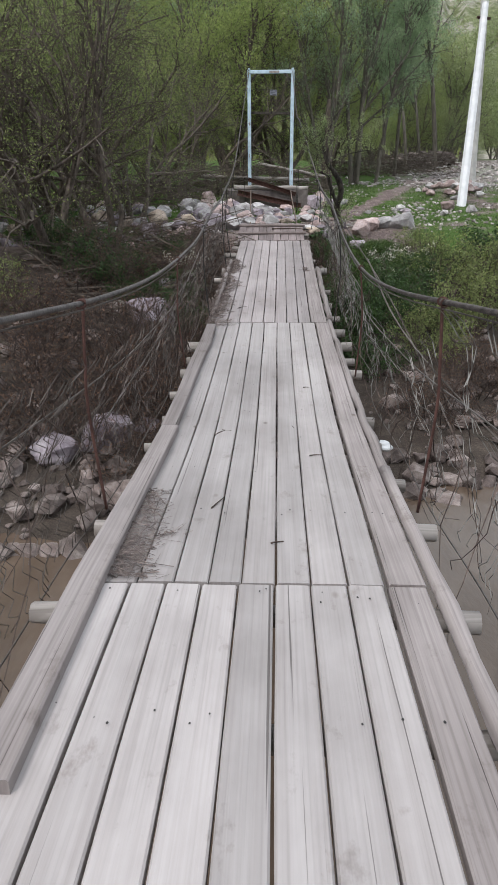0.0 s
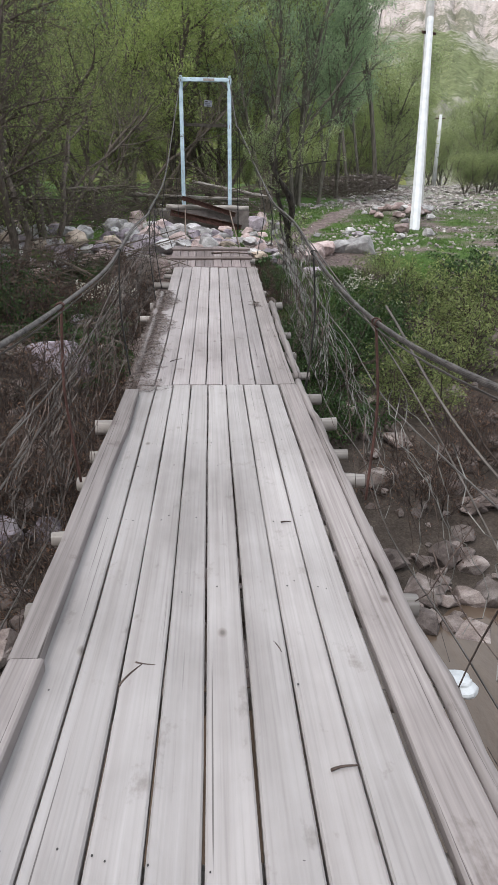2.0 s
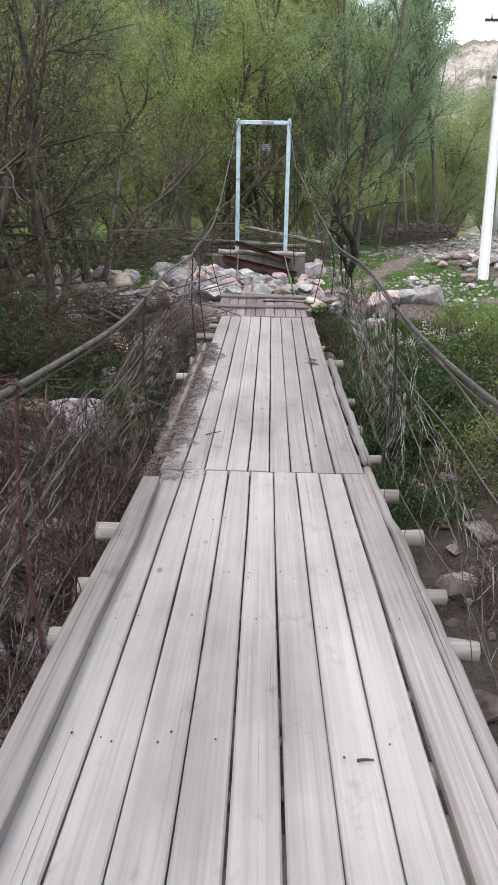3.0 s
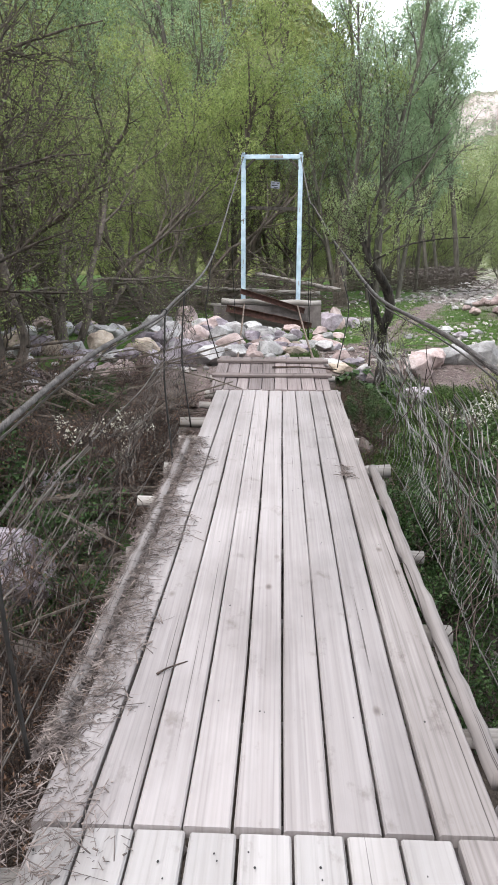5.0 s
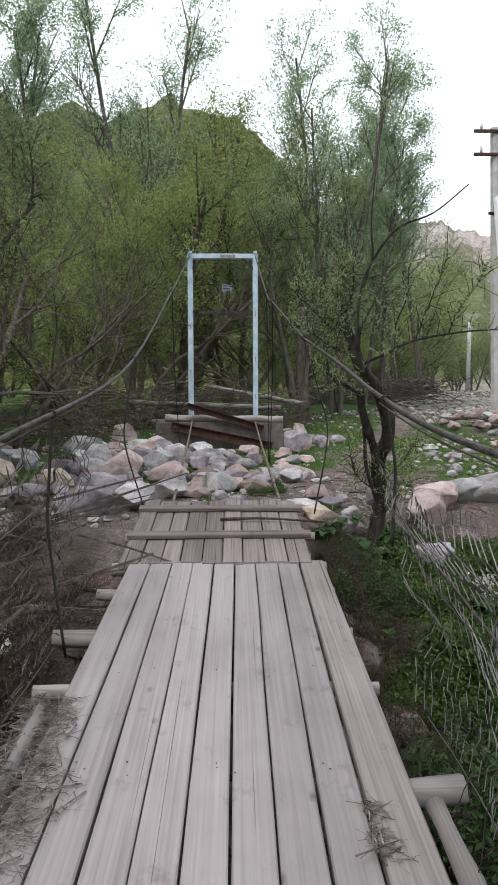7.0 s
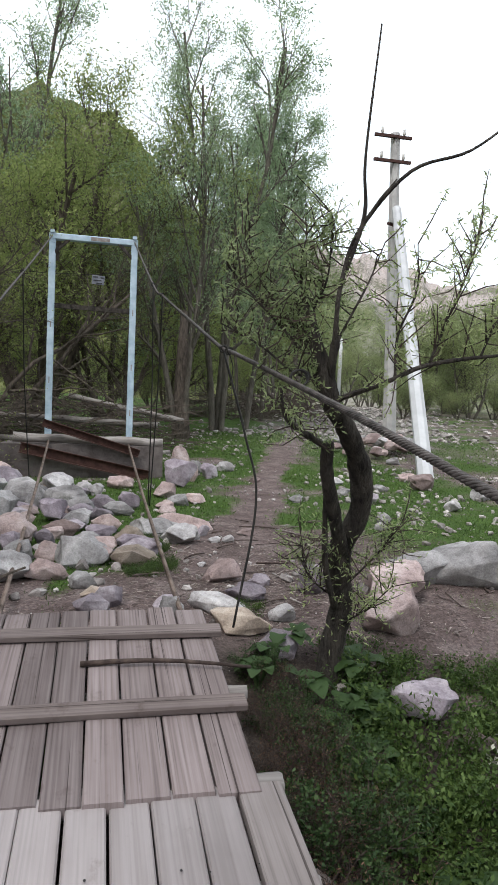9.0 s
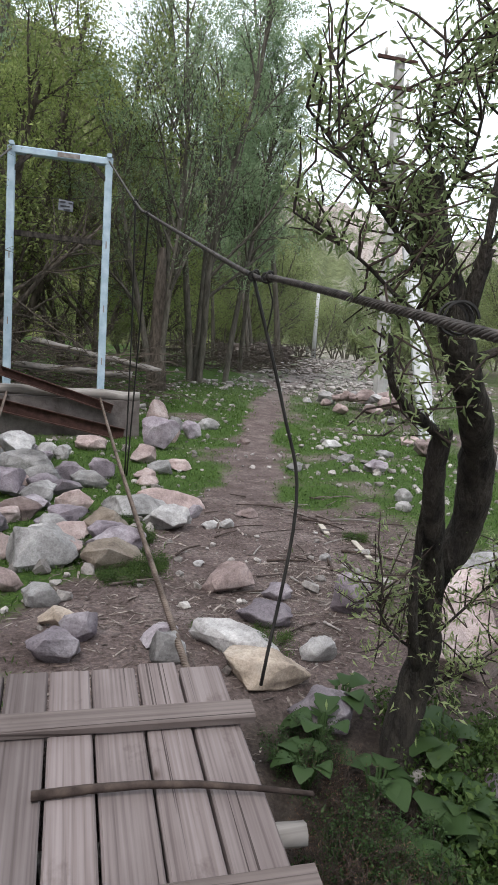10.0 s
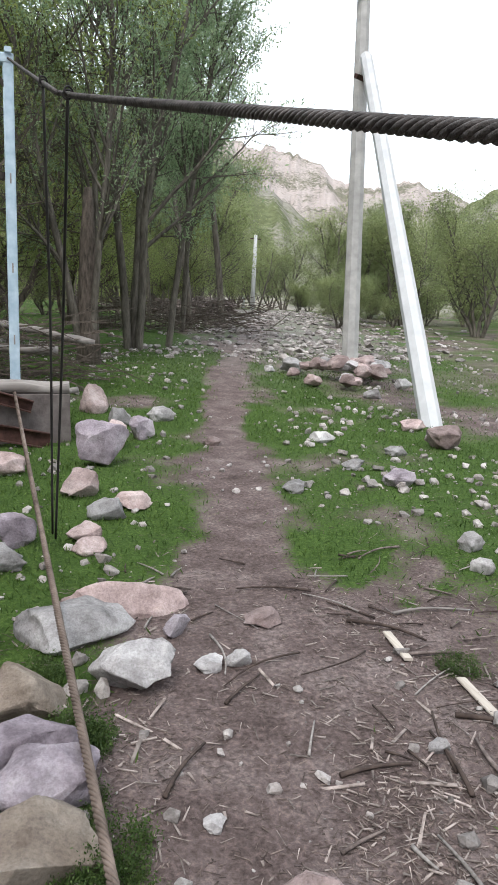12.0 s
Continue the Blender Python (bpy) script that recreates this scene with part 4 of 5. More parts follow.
def boulder(x, y, w, h, tone="", where="lying in the grass by the path", group="boulders by the landing", depth=0.0, z=None):
    tone = tone or stone_rng.choice("gggbbbppt")
    ob = new("boulder", stone_rng.choice(ROCKS[tone]))
    d = depth or w * stone_rng.uniform(0.6, 0.9)
    base = ground_z(x, y + d * 0.35) if z is None else z
    ob.matrix_world = pose(x, y + d * 0.35, base + h * 0.40, stone_rng.uniform(-8, 8), stone_rng.uniform(-8, 8), stone_rng.uniform(-20, 20)) @ Matrix.Diagonal((w * 1.05, d * 1.05, h * 1.2, 1))
    return tagged(ob, f"{ROCK_LABEL[tone]} {where}", "boulder", group)


# beside the path, past the tower base
for x, y, w, h, c in ((1.51, 24.64, .38, .36, "p"), (1.71, 23.93, .27, .22, "g"), (1.21, 21.99, .47, .42, "b"), (1.79, 23.12, .29, .25, "b"), (2.27, 24.17, .33, .18, "g"), (.9, 21.1, .3, .19, "p"),
                      (1.02, 20.54, .27, .15, "g"), (1.24, 20.73, .31, .12, "p"), (.39, 20.05, .25, .2, "b"), (.8, 20.05, .21, .12, "p"), (.81, 19.86, .21, .09, "p"), (.94, 18.59, .12, .1, "g")):
    boulder(x, y, w, h, c)
boulder(.88, 19.05, .66, .17, "p", "lying flat across the turf", depth=0.16)
for x, y, w, h, c in ((.62, 18.78, .52, .15, "g"), (.78, 18.36, .34, .19, "g"), (.36, 18.3, .34, .17, "t"), (.36, 17.98, .33, .16, "b"), (.38, 17.76, .38, .17, "b"), (.34, 17.5, .38, .15, "t"),
                      (1.5, 18.76, .21, .06, "p"), (1.12, 18.43, .13, .05, "g"), (1.25, 18.44, .11, .07, "g"), (1.06, 18.78, .13, .11, "b"), (.87, 17.59, .07, .03, "g"), (.96, 17.14, .27, .17, "p"), (1.22, 17.02, .17, .09, "b")):
    boulder(x, y, w, h, c)
# beyond the path
for x, y, w, h, c in ((3.67, 20.93, .31, .15, "b"), (3.23, 19.4, .16, .13, "g"), (3.07, 19.07, .14, .09, "g"), (3.51, 21.5, .22, .1, "g"), (3.87, 22.83, .29, .13, "g"), (5.15, 22.27, .4, .27, "p"),
                      (2.65, 20.95, .21, .09, "g"), (1.77, 17.73, .08, .06, "g"), (5.38, 23.27, .34, .15, "p"), (2.5, 22.8, .2, .1, "p"), (4.3, 22.0, .25, .1, "g"), (5.6, 21.2, .3, .2, "g"), (4.6, 20.3, .22, .15, "g")):
    boulder(x, y, w, h, c, "lying in the turf beyond the path")
# landing
for x, y, w, h, c in ((.82, 16.34, .40, .12, "g"), (1.05, 16.64, .28, .11, "b"), (.9, 16.12, .36, .13, "t"), (1.53, 16.72, .2, .23, "b"), (1.21, 16.35, .18, .11, "g"), (.48, 16.45, .17, .1, "b"),
                      (.49, 16.27, .16, .14, "g"), (.12, 16.52, .17, .14, "b"), (.02, 16.34, .22, .13, "b"), (2.5, 16.98, .6, .26, "g"), (1.89, 16.15, .40, .34, "p"), (1.74, 15.4, .36, .2, "b"), (1.05, 15.85, .26, .16, "b")):
    boulder(x, y, w, h, c, "lying at the landing beside the bridge end")
# heap in front of the concrete base
HEAP = "piled in front of the concrete base"
for x, y, w, h, c in ((-.14, 19.68, .34, .22, "g"), (.12, 19.9, .28, .2, "b"), (.27, 19.68, .36, .14, "g"), (-.14, 19.13, .3, .14, "g"), (.12, 18.85, .28, .2, "p"), (.08, 18.5, .28, .16, "b"),
                      (-.74, 18.3, .5, .3, "p"), (-1.29, 20.37, .42, .34, "p"), (-.79, 20.25, .55, .34, "g"), (-.27, 20.05, .52, .28, "g"), (-.39, 19.31, .28, .24, "b"), (-.28, 18.67, .34, .17, "p"),
                      (-.08, 17.5, .42, .24, "g"), (-2.04, 23.05, .53, .46, "p"), (1.4, 22.67, .3, .3, "p"), (-.62, 17.11, .42, .22, "g"), (-.3, 17.16, .3, .14, "p"), (-.05, 16.95, .2, .11, "g"), (.04, 16.72, .2, .07, "t"),
                      (-.95, 19.2, .46, .32, "g"), (-1.4, 19.0, .5, .34, "p"), (-1.5, 18.0, .46, .3, "g"), (-1.15, 17.5, .4, .26, "b"), (-1.9, 19.8, .5, .36, "g"), (-2.4, 21.0, .6, .4, "g"), (-.5, 21.2, .45, .3, "g"),
                      (-1.2, 21.6, .5, .3, "b"), (.35, 21.8, .36, .18, "p"), (-.9, 16.4, .44, .28, "g"), (-1.3, 16.1, .5, .3, "b")):
    boulder(x, y, w, h, c, HEAP)
for k in range(64):
    x = stone_rng.uniform(-2.0, 0.12)
    boulder(x, stone_rng.uniform(17.6, 21.8), stone_rng.uniform(0.12, 0.3), stone_rng.uniform(0.08, 0.17), "", HEAP)
# far bank on the upstream side
for k in range(150):
    x = -1.2 - 6.0 * stone_rng.random() ** 1.3
    y = stone_rng.uniform(15.6, 22.5) + 0.2 * x * 0.5
    w = stone_rng.uniform(0.14, 0.5)
    boulder(x, y, w, w * stone_rng.uniform(0.45, 0.8), "", "strewn over the stony bank", "bank boulders")
for x, y, w, h, c in ((2.15, 16.6, .42, .26, "p"), (-1.9, 11.4, .8, .6, "b"), (-1.75, 12.6, .5, .4, "b"), (-2.0, 8.3, .7, .5, "b"), (-2.6, 8.0, .6, .35, "b"), (2.9, 16.9, .7, .35, "g"), (-1.55, 8.7, .35, .25, "b")):
    boulder(x, y, w, h, c, "half sunk in the bank", "bank boulders")
# cairn round the foot of the pole
for k in range(34):
    a, r = stone_rng.uniform(0, 6.28), stone_rng.uniform(0.1, 1.25)
    x, y = 6.5 + r * 1.2 * math.cos(a), 27.2 + r * 1.3 * math.sin(a)
    w = stone_rng.uniform(0.22, 0.5)
    boulder(x, y, w, w * 0.55, stone_rng.choice("ggpp"), "heaped round the foot of the power pole", "pole cairn", z=ground_z(x, y) + max(0, 0.3 - 0.25 * r))


def rock_field(name, places, sizes, material, label, seed, squash=0.6, detail=1):
    """Many loose stones as one mesh."""
    rng = np.random.default_rng(seed)
    protos = []
    for k in range(6):
        me = rock_mesh(seed * 31 + k, material, detail, 16)
        co = np.zeros(len(me.vertices) * 3, dtype=np.float32)
        me.vertices.foreach_get("co", co)
        tri = np.array([list(p.vertices) for p in me.polygons])
        protos.append((co.reshape(-1, 3), tri))
        bpy.data.meshes.remove(me)
    vs, fs, off = [], [], 0
    for p, w in zip(places, sizes):
        co, tri = protos[rng.integers(6)]
        a = rng.uniform(0, 6.28)
        rot = np.array([[math.cos(a), -math.sin(a), 0], [math.sin(a), math.cos(a), 0], [0, 0, 1]])
        sc = np.array([w, w * rng.uniform(0.6, 1), w * squash * rng.uniform(0.7, 1.2)])
        vs.append((co * sc) @ rot.T + np.array(p) + np.array([0, 0, sc[2] * 0.25]))
        fs.append(tri + off)
        off += len(co)
    me = bpy.data.meshes.new(name)
    me.from_pydata(np.concatenate(vs).tolist(), [], np.concatenate(fs).tolist())
    me.materials.append(material)
    return tagged(new(name, me), label, "stones", kind="stuff")


def bank_stones():
    rng = np.random.default_rng(8)
    places, sizes = [], []
    for _ in range(2300):
        x = rng.uniform(-8, 8)
        yb = 6.9 + 8.0 * rng.random() ** 1.5
        y = yb + 0.9 * math.tanh(x / 4)
        w = 0.07 + 0.34 * rng.random() ** 2.4
        places.append((x, y, ground_z(x, y)))
        sizes.append(w)
    rock_field("river_stones", places, sizes, BANKSTONE, "brown and grey stones covering the stream bank", 2, 0.7)


def path_pebbles():
    rng = np.random.default_rng(9)
    places, sizes = [], []
    while len(places) < 6500:
        x, y = rng.uniform(-3.5, 11), rng.uniform(15.6, 33)
        cluster = noise.noise((x * 0.6, y * 0.6, 12))
        if rng.random() > 0.35 + cluster - (0.25 if abs(x - path_offset(y)) < 0.35 else 0):
            continue
        places.append((x, y, ground_z(x, y)))
        sizes.append((0.013 + 0.11 * rng.random() ** 4) * (0.6 if abs(x - path_offset(y)) < 0.6 else 1.0))
    rock_field("pebbles", places, sizes, PEBBLE, "loose pale pebbles scattered over path and turf", 3, 0.75)
    places, sizes = [], []
    for _ in range(2600):
        y = 30 + 34 * rng.random() ** 1.3
        x = path_offset(y) + rng.normal() * 2.6 + 1.8
        places.append((x, y, ground_z(x, y)))
        sizes.append(0.05 + 0.24 * rng.random() ** 2.5)
    rock_field("far_stones", places, sizes, PEBBLE, "pale stones strewn over the track in the distance", 4, 0.55)
    places, sizes = [], []
    for _ in range(420):
        t = rng.random()
        x, y = 6.2 + 4.6 * t + rng.normal() * 0.25, 40 + 7 * t + rng.normal() * 0.4
        places.append((x, y, ground_z(x, y) + rng.uniform(0, 0.7)))
        sizes.append(rng.uniform(0.18, 0.4))
    rock_field("stone_wall", places, sizes, BANKSTONE, "tumbled dry stone wall at the edge of the wood", 6, 0.7)


bank_stones()
path_pebbles()


# ---- grass and litter ----
def build_grass():
    rng = np.random.default_rng(14)
    pts = []
    while len(pts) < 120000:
        x, y = rng.uniform(-4, 11), 15.2 + 16 * rng.random() ** 1.5
        if rng.random() < cover_at(x, y)[0] ** 1.5 * 1.1:
            pts.append((x, y, ground_z(x, y)))
    pts = np.array(pts)
    size = rng.uniform(0.018, 0.046, len(pts)) * (1 + 0.05 * (pts[:, 1] - 15))
    pts[:, 2] += size * 0.35
    tagged(new("grass", quads("grass", pts, size, GRASS, rng, 0.16, 1.6)), "short green spring turf beside the path", "grass", kind="stuff")


build_grass()


def build_litter():
    rng = np.random.default_rng(15)

    def strewn(n, y_to, thin):
        pts = []
        while len(pts) < n:
            x, y = rng.uniform(-0.9, 4.0), rng.uniform(15.7, y_to)
            w = max(0, 1 - abs(y - 17.4) / 2.5) * max(0, 1 - abs(x - 1.5) / 2.2)
            clump = 0.55 + 0.9 * noise.noise((x * 1.6, y * 1.6, 21))
            trodden = thin if abs(x - path_offset(y)) < 0.28 and y > 17.4 else 1.0
            if rng.random() < (0.05 + w * 1.2) * clump * trodden and cover_at(x, y)[0] < 0.7:
                pts.append((x, y, ground_z(x, y) + 0.004))
        return np.array(pts)
    p = strewn(15000, 22, 0.5)
    n = 0.008 + 0.05 * rng.random(len(p)) ** 2
    tagged(new("wood_crumbs", slivers("wood_crumbs", p, n, 0.0015 + 0.004 * rng.random(len(p)), CRUMB, rng)), "small dark chips of bark and leaf trodden into the earth", "litter", kind="stuff")
    p = strewn(3200, 21, 0.35)
    n = 0.02 + 0.065 * rng.random(len(p)) ** 1.8
    tagged(new("wood_chips", slivers("wood_chips", p, n, 0.003 + 0.007 * rng.random(len(p)) ** 2, CHAFF, rng)), "pale dry straw and wood chips strewn over the earth", "litter", kind="stuff")
    p = strewn(140, 20, 0.2)
    n = 0.06 + 0.12 * rng.random(len(p)) ** 2
    tagged(new("bark_pieces", slivers("bark_pieces", p, n, 0.005 + 0.009 * rng.random(len(p)), CHAFF, rng, 0.7)), "broad split pieces of bark and wood", "litter", kind="stuff")


build_litter()


def stick(a, b, r, seed, label="dry broken stick lying on the trodden earth", mat=None):
    rng = random.Random(seed)
    a, b = Vector(a), Vector(b)
    n = 5
    bend = Vector((rng.uniform(-1, 1), rng.uniform(-1, 1), rng.uniform(0, 0.5))) * (b - a).length * 0.07
    pts = [a.lerp(b, k / n) + bend * math.sin(math.pi * k / n) for k in range(n + 1)]
    s = Shape().tube(pts, [r * (1.1 - 0.5 * k / n) for k in range(n + 1)], 6)
    return tagged(part("stick", s, mat or TWIG, smooth=True), label, "stick", "loose sticks")


def build_sticks():
    rng = random.Random(3)
    for k in range(120):
        x, y = rng.uniform(0.9, 3.4), rng.uniform(16.6, 19.7)
        if abs(x - path_offset(y)) < 0.3 and rng.random() < 0.8:
            continue
        a, n = rng.uniform(0, 6.28), 0.1 + 0.35 * rng.random() ** 2
        e = (x + n * math.cos(a), y + n * math.sin(a))
        stick((x, y, ground_z(x, y) + 0.012), (*e, ground_z(*e) + 0.012), rng.uniform(0.003, 0.008), k, mat=rng.choice((TWIG, TWIG, STRAW, LOGX)))
    # heavier broken sticks and two split pale pieces
    for k, (xa, ya, xb, yb, r, m) in enumerate(((1.75, 17.62, 1.88, 17.95, .008, TWIG), (1.72, 17.5, 1.80, 17.85, .009, TWIG), (1.88, 17.45, 1.93, 17.75, .010, STRAW), (1.95, 17.9, 2.3, 17.6, .011, TWIG), (1.9, 18.7, 2.2, 18.45, .010, TWIG), (2.0, 18.35, 2.3, 18.3, .009, STRAW),
                                              (1.35, 17.72, 1.62, 17.7, .009, TWIG), (0.75, 17.75, 0.95, 17.98, .008, TWIG), (2.2, 18.75, 2.65, 18.7, .008, LOGX), (1.1, 18.2, 1.3, 18.35, .007, TWIG), (1.65, 17.0, 1.75, 17.2, .008, STRAW), (0.3, 17.2, 0.6, 17.3, .008, STRAW))):
        stick((xa, ya, ground_z(xa, ya) + 0.012), (xb, yb, ground_z(xb, yb) + 0.012), r, 100 + k, mat=m)
    for k, (xa, ya, xb, yb) in enumerate(((2.08, 17.7, 2.13, 18.1), (2.0, 18.3, 2.04, 18.55))):
        c, t = Vector(((xa + xb) / 2, (ya + yb) / 2, ground_z(xa, ya) + 0.02)), math.degrees(math.atan2(xa - xb, yb - ya))
        ob = part("wood_split", Shape().box(Matrix.Translation(c) @ pose(0, 0, 0, 2, 6, t), 0.045, math.hypot(xb - xa, yb - ya), 0.014, 0.004), SPLIT)
        tagged(ob, "pale freshly split piece of wood on the earth", "wood", "split wood")
    # on the deck
    for k, (x, y, a, n) in enumerate(((-0.34, 5.0, 60, 0.13), (-0.30, 5.12, -15, 0.07), (0.2, 5.15, 110, 0.09), (0.28, 4.6, 10, 0.08), (-0.25, 3.75, 70, 0.16), (0.05, 3.35, 20, 0.06), (-0.42, 9.5, 40, 0.14), (0.3, 6.2, 5, 0.05), (0.5, 15.45, -4, 0.0))):
        c, s_ = math.cos(radians(a)), math.sin(radians(a))
        if n:
            stick((x, y, deck_z(y) + 0.006), (x + n * c, y + n * s_, deck_z(y + n * s_) + 0.006), 0.0042, 200 + k, "short dry twig lying on the planks")
    stick((-0.02, 15.30, deck_z(15.30) + 0.03), (0.74, 15.2, deck_z(15.2) + 0.035), 0.013, 301, "crooked dry branch lying across the ramp")


build_sticks()


def straw_heap(name_label, x0, x1, y0, y1, n, seed, high=0.04):
    rng = np.random.default_rng(seed)
    t = rng.random((n, 2))
    y = y0 + (y1 - y0) * t[:, 1]
    reach = np.array([0.62 + 0.5 * noise.noise((v * 1.7, seed, 0)) + 0.3 * noise.noise((v * 5, seed, 3)) for v in y]).clip(0.12, 1.1)
    edge = x0 + (x1 - x0) * reach * (0.7 + 0.6 * rng.random(n)) * t[:, 0] ** 1.5
    z = np.array([deck_z(v) for v in y]) + 0.007 + high * rng.random(n) ** 2 * (1 - t[:, 0]) * reach
    size = np.where(rng.random(n) < 0.72, 0.006 + 0.03 * rng.random(n), 0.03 + 0.13 * rng.random(n) ** 2)
    me = slivers("straw_debris", np.stack([edge, y, z], 1), size, 0.0014 + 0.0045 * rng.random(n) ** 2.5, STRAW, rng)
    tagged(new("straw_debris", me), name_label, "debris", kind="stuff")


straw_heap("grey dry stalks and leaves drifted along the deck edge", -0.74, -0.42, 9.0, 12.7, 9500, 1, 0.05)
straw_heap("grey dry stalks caught at the plank joint", -0.74, -0.34, 8.55, 8.95, 500, 2, 0.07)
straw_heap("dead leaves and soil lying on the planks", -0.62, -0.2, 3.02, 3.5, 900, 3, 0.02)
straw_heap("dead leaves and soil lying on the planks", -0.62, -0.38, 3.5, 4.0, 450, 4, 0.03)
straw_heap("small tuft of dry roots on the planks", 0.50, 0.62, 11.75, 12.0, 200, 5, 0.04)
straw_heap("straw blown across the joint of the ramp", -0.5, 0.55, 14.92, 15.02, 120, 6, 0.01)

# ---- trees ----
def grow(seed, stems, first, levels, wiggle=0.12, lift=(0.0, 0.05, 0.05, 0.0), spread=(50, 45, 40), ratio=(0.45, 0.5, 0.55), low=0.25, taper=0.35, lean=8):
    """Stems, limbs and twigs as lines with radii. first: length and radius of the stems; levels: children at each level."""
    rng = np.random.default_rng(seed)
    lines, tips = [], []

    def go(p, d, length, r, depth):
        n = 7 if depth == 0 else 4
        pts, radii = [p.copy()], [r]
        end = r * (taper if depth < len(levels) else 0.3)
        for k in range(n):
            d = d + rng.normal(size=3) * wiggle
            d[2] += lift[min(depth, len(lift) - 1)]
            d /= np.linalg.norm(d)
            p = p + d * length / n
            pts.append(p.copy())
            radii.append(r + (end - r) * (k + 1) / n)
        lines.append((pts, radii, depth))
        if depth >= len(levels):
            tips.append(pts)
            return
        for c in range(levels[depth]):
            t = low + (1 - low) * (c + rng.random()) / levels[depth] if depth == 0 else 0.2 + 0.8 * rng.random()
            f = min(t * n, n - 1e-6)
            i = int(f)
            q = pts[i] + (pts[i + 1] - pts[i]) * (f - i)
            axis_d = pts[i + 1] - pts[i]
            axis_d = axis_d / np.linalg.norm(axis_d)
            o = np.cross(axis_d, rng.normal(size=3))
            o /= np.linalg.norm(o)
            a = radians(spread[min(depth, len(spread) - 1)] * rng.uniform(0.6, 1.3))
            nd = axis_d * math.cos(a) + o * math.sin(a)
            shrink = (1.15 - 0.65 * t) if depth == 0 else 1.0
            go(q, nd, length * ratio[min(depth, len(ratio) - 1)] * shrink * rng.uniform(0.7, 1.2), max(0.004, radii[i] * 0.55), depth + 1)

    for s in range(stems):
        a = 2 * math.pi * (s + rng.random()) / stems
        tilt = radians(lean * rng.uniform(0.5, 1.3)) if stems > 1 else radians(lean * 0.3)
        d = np.array([math.sin(tilt) * math.cos(a), math.sin(tilt) * math.sin(a), math.cos(tilt)])
        go(np.array([0.12 * math.cos(a) * (stems > 1), 0.12 * math.sin(a) * (stems > 1), -0.15]), d, first[0] * rng.uniform(0.8, 1.1), first[1] * rng.uniform(0.75, 1.1), 0)
    return lines, tips, rng


def tree_parts(spec, bark, leaf, count, size, jitter, aspect=0.36, up=-0.2):
    lines, tips, rng = grow(**spec)
    s = Shape()
    for pts, radii, depth in lines:
        s.tube(pts, radii, (7, 5, 3, 3)[min(depth, 3)], False)
    wood_me = s.mesh("trunk", bark, True)
    ends = np.array([p for t in tips for p in t[1:]])
    idx = rng.integers(0, len(ends), count)
    c = ends[idx] + rng.normal(size=(count, 3)) * jitter
    return wood_me, quads("crown", c, rng.uniform(0.6, 1.3, count) * size, leaf, rng, aspect, up)


def plant(meshes, x, y, scale, turn, name, label, category, group="", z=None, stretch=1.0):
    base = tagged(new(name), label, category, group)
    base.matrix_world = pose(x, y, ground_z(x, y) if z is None else z, 0, 0, turn) @ Matrix.Diagonal((scale, scale, scale * stretch, 1))
    part("trunk" if category == "tree" else "stem", meshes[0], None, base)
    if meshes[1]:
        part("crown" if category == "tree" else "leaves", meshes[1], None, base)
    return base


poplar_a = tree_parts(dict(seed=1, stems=3, first=(11, 0.11), levels=(15, 6, 4), spread=(32, 38, 40), ratio=(0.30, 0.42, 0.5), lean=5, low=0.22, wiggle=0.06), BARK_GREY, LEAF_GREEN, 19000, 0.098, 0.11)
poplar_b = tree_parts(dict(seed=2, stems=1, first=(12, 0.10), levels=(24, 6, 4), spread=(35, 38, 40), ratio=(0.24, 0.42, 0.5), lean=4, low=0.3, wiggle=0.04), BARK_GREY, LEAF_GREEN, 16000, 0.098, 0.11)
willow_a = tree_parts(dict(seed=3, stems=5, first=(6.2, 0.11), levels=(9, 6, 5), spread=(40, 45, 45), ratio=(0.42, 0.5, 0.5), lean=24, low=0.25, wiggle=0.10), BARK, LEAF_OLIVE, 36000, 0.08, 0.13)
willow_b = tree_parts(dict(seed=4, stems=4, first=(5.6, 0.10), levels=(10, 6, 5), spread=(48, 45, 45), ratio=(0.48, 0.5, 0.5), lean=28, low=0.2, wiggle=0.14), BARK, LEAF_OLIVE, 23000, 0.08, 0.12)
bank_a = tree_parts(dict(seed=5, stems=6, first=(5.0, 0.10), levels=(10, 6, 4), spread=(45, 45, 45), ratio=(0.42, 0.5, 0.55), lean=22, low=0.15, wiggle=0.15), BARK, LEAF_BANK, 19000, 0.06, 0.10)
bare_a = tree_parts(dict(seed=6, stems=3, first=(5.5, 0.09), levels=(9, 7, 5), spread=(50, 48, 45), ratio=(0.55, 0.5, 0.5), lean=26, low=0.25, wiggle=0.16), BARK, LEAF_BANK, 7000, 0.05, 0.08)
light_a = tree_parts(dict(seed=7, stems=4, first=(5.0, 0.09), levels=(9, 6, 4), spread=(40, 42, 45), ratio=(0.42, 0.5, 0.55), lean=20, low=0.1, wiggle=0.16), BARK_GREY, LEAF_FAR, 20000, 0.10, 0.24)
shrub_a = tree_parts(dict(seed=8, stems=14, first=(0.95, 0.012), levels=(6, 4), spread=(40, 45), ratio=(0.5, 0.5), lean=38, low=0.15, wiggle=0.16), TWIG, LEAF_DARK, 5200, 0.05, 0.05, 0.5)
shrub_b = tree_parts(dict(seed=9, stems=16, first=(0.9, 0.010), levels=(6, 4), spread=(40, 45), ratio=(0.5, 0.5), lean=40, low=0.15, wiggle=0.18), TWIG, LEAF_BANK, 4200, 0.045, 0.05, 0.4)
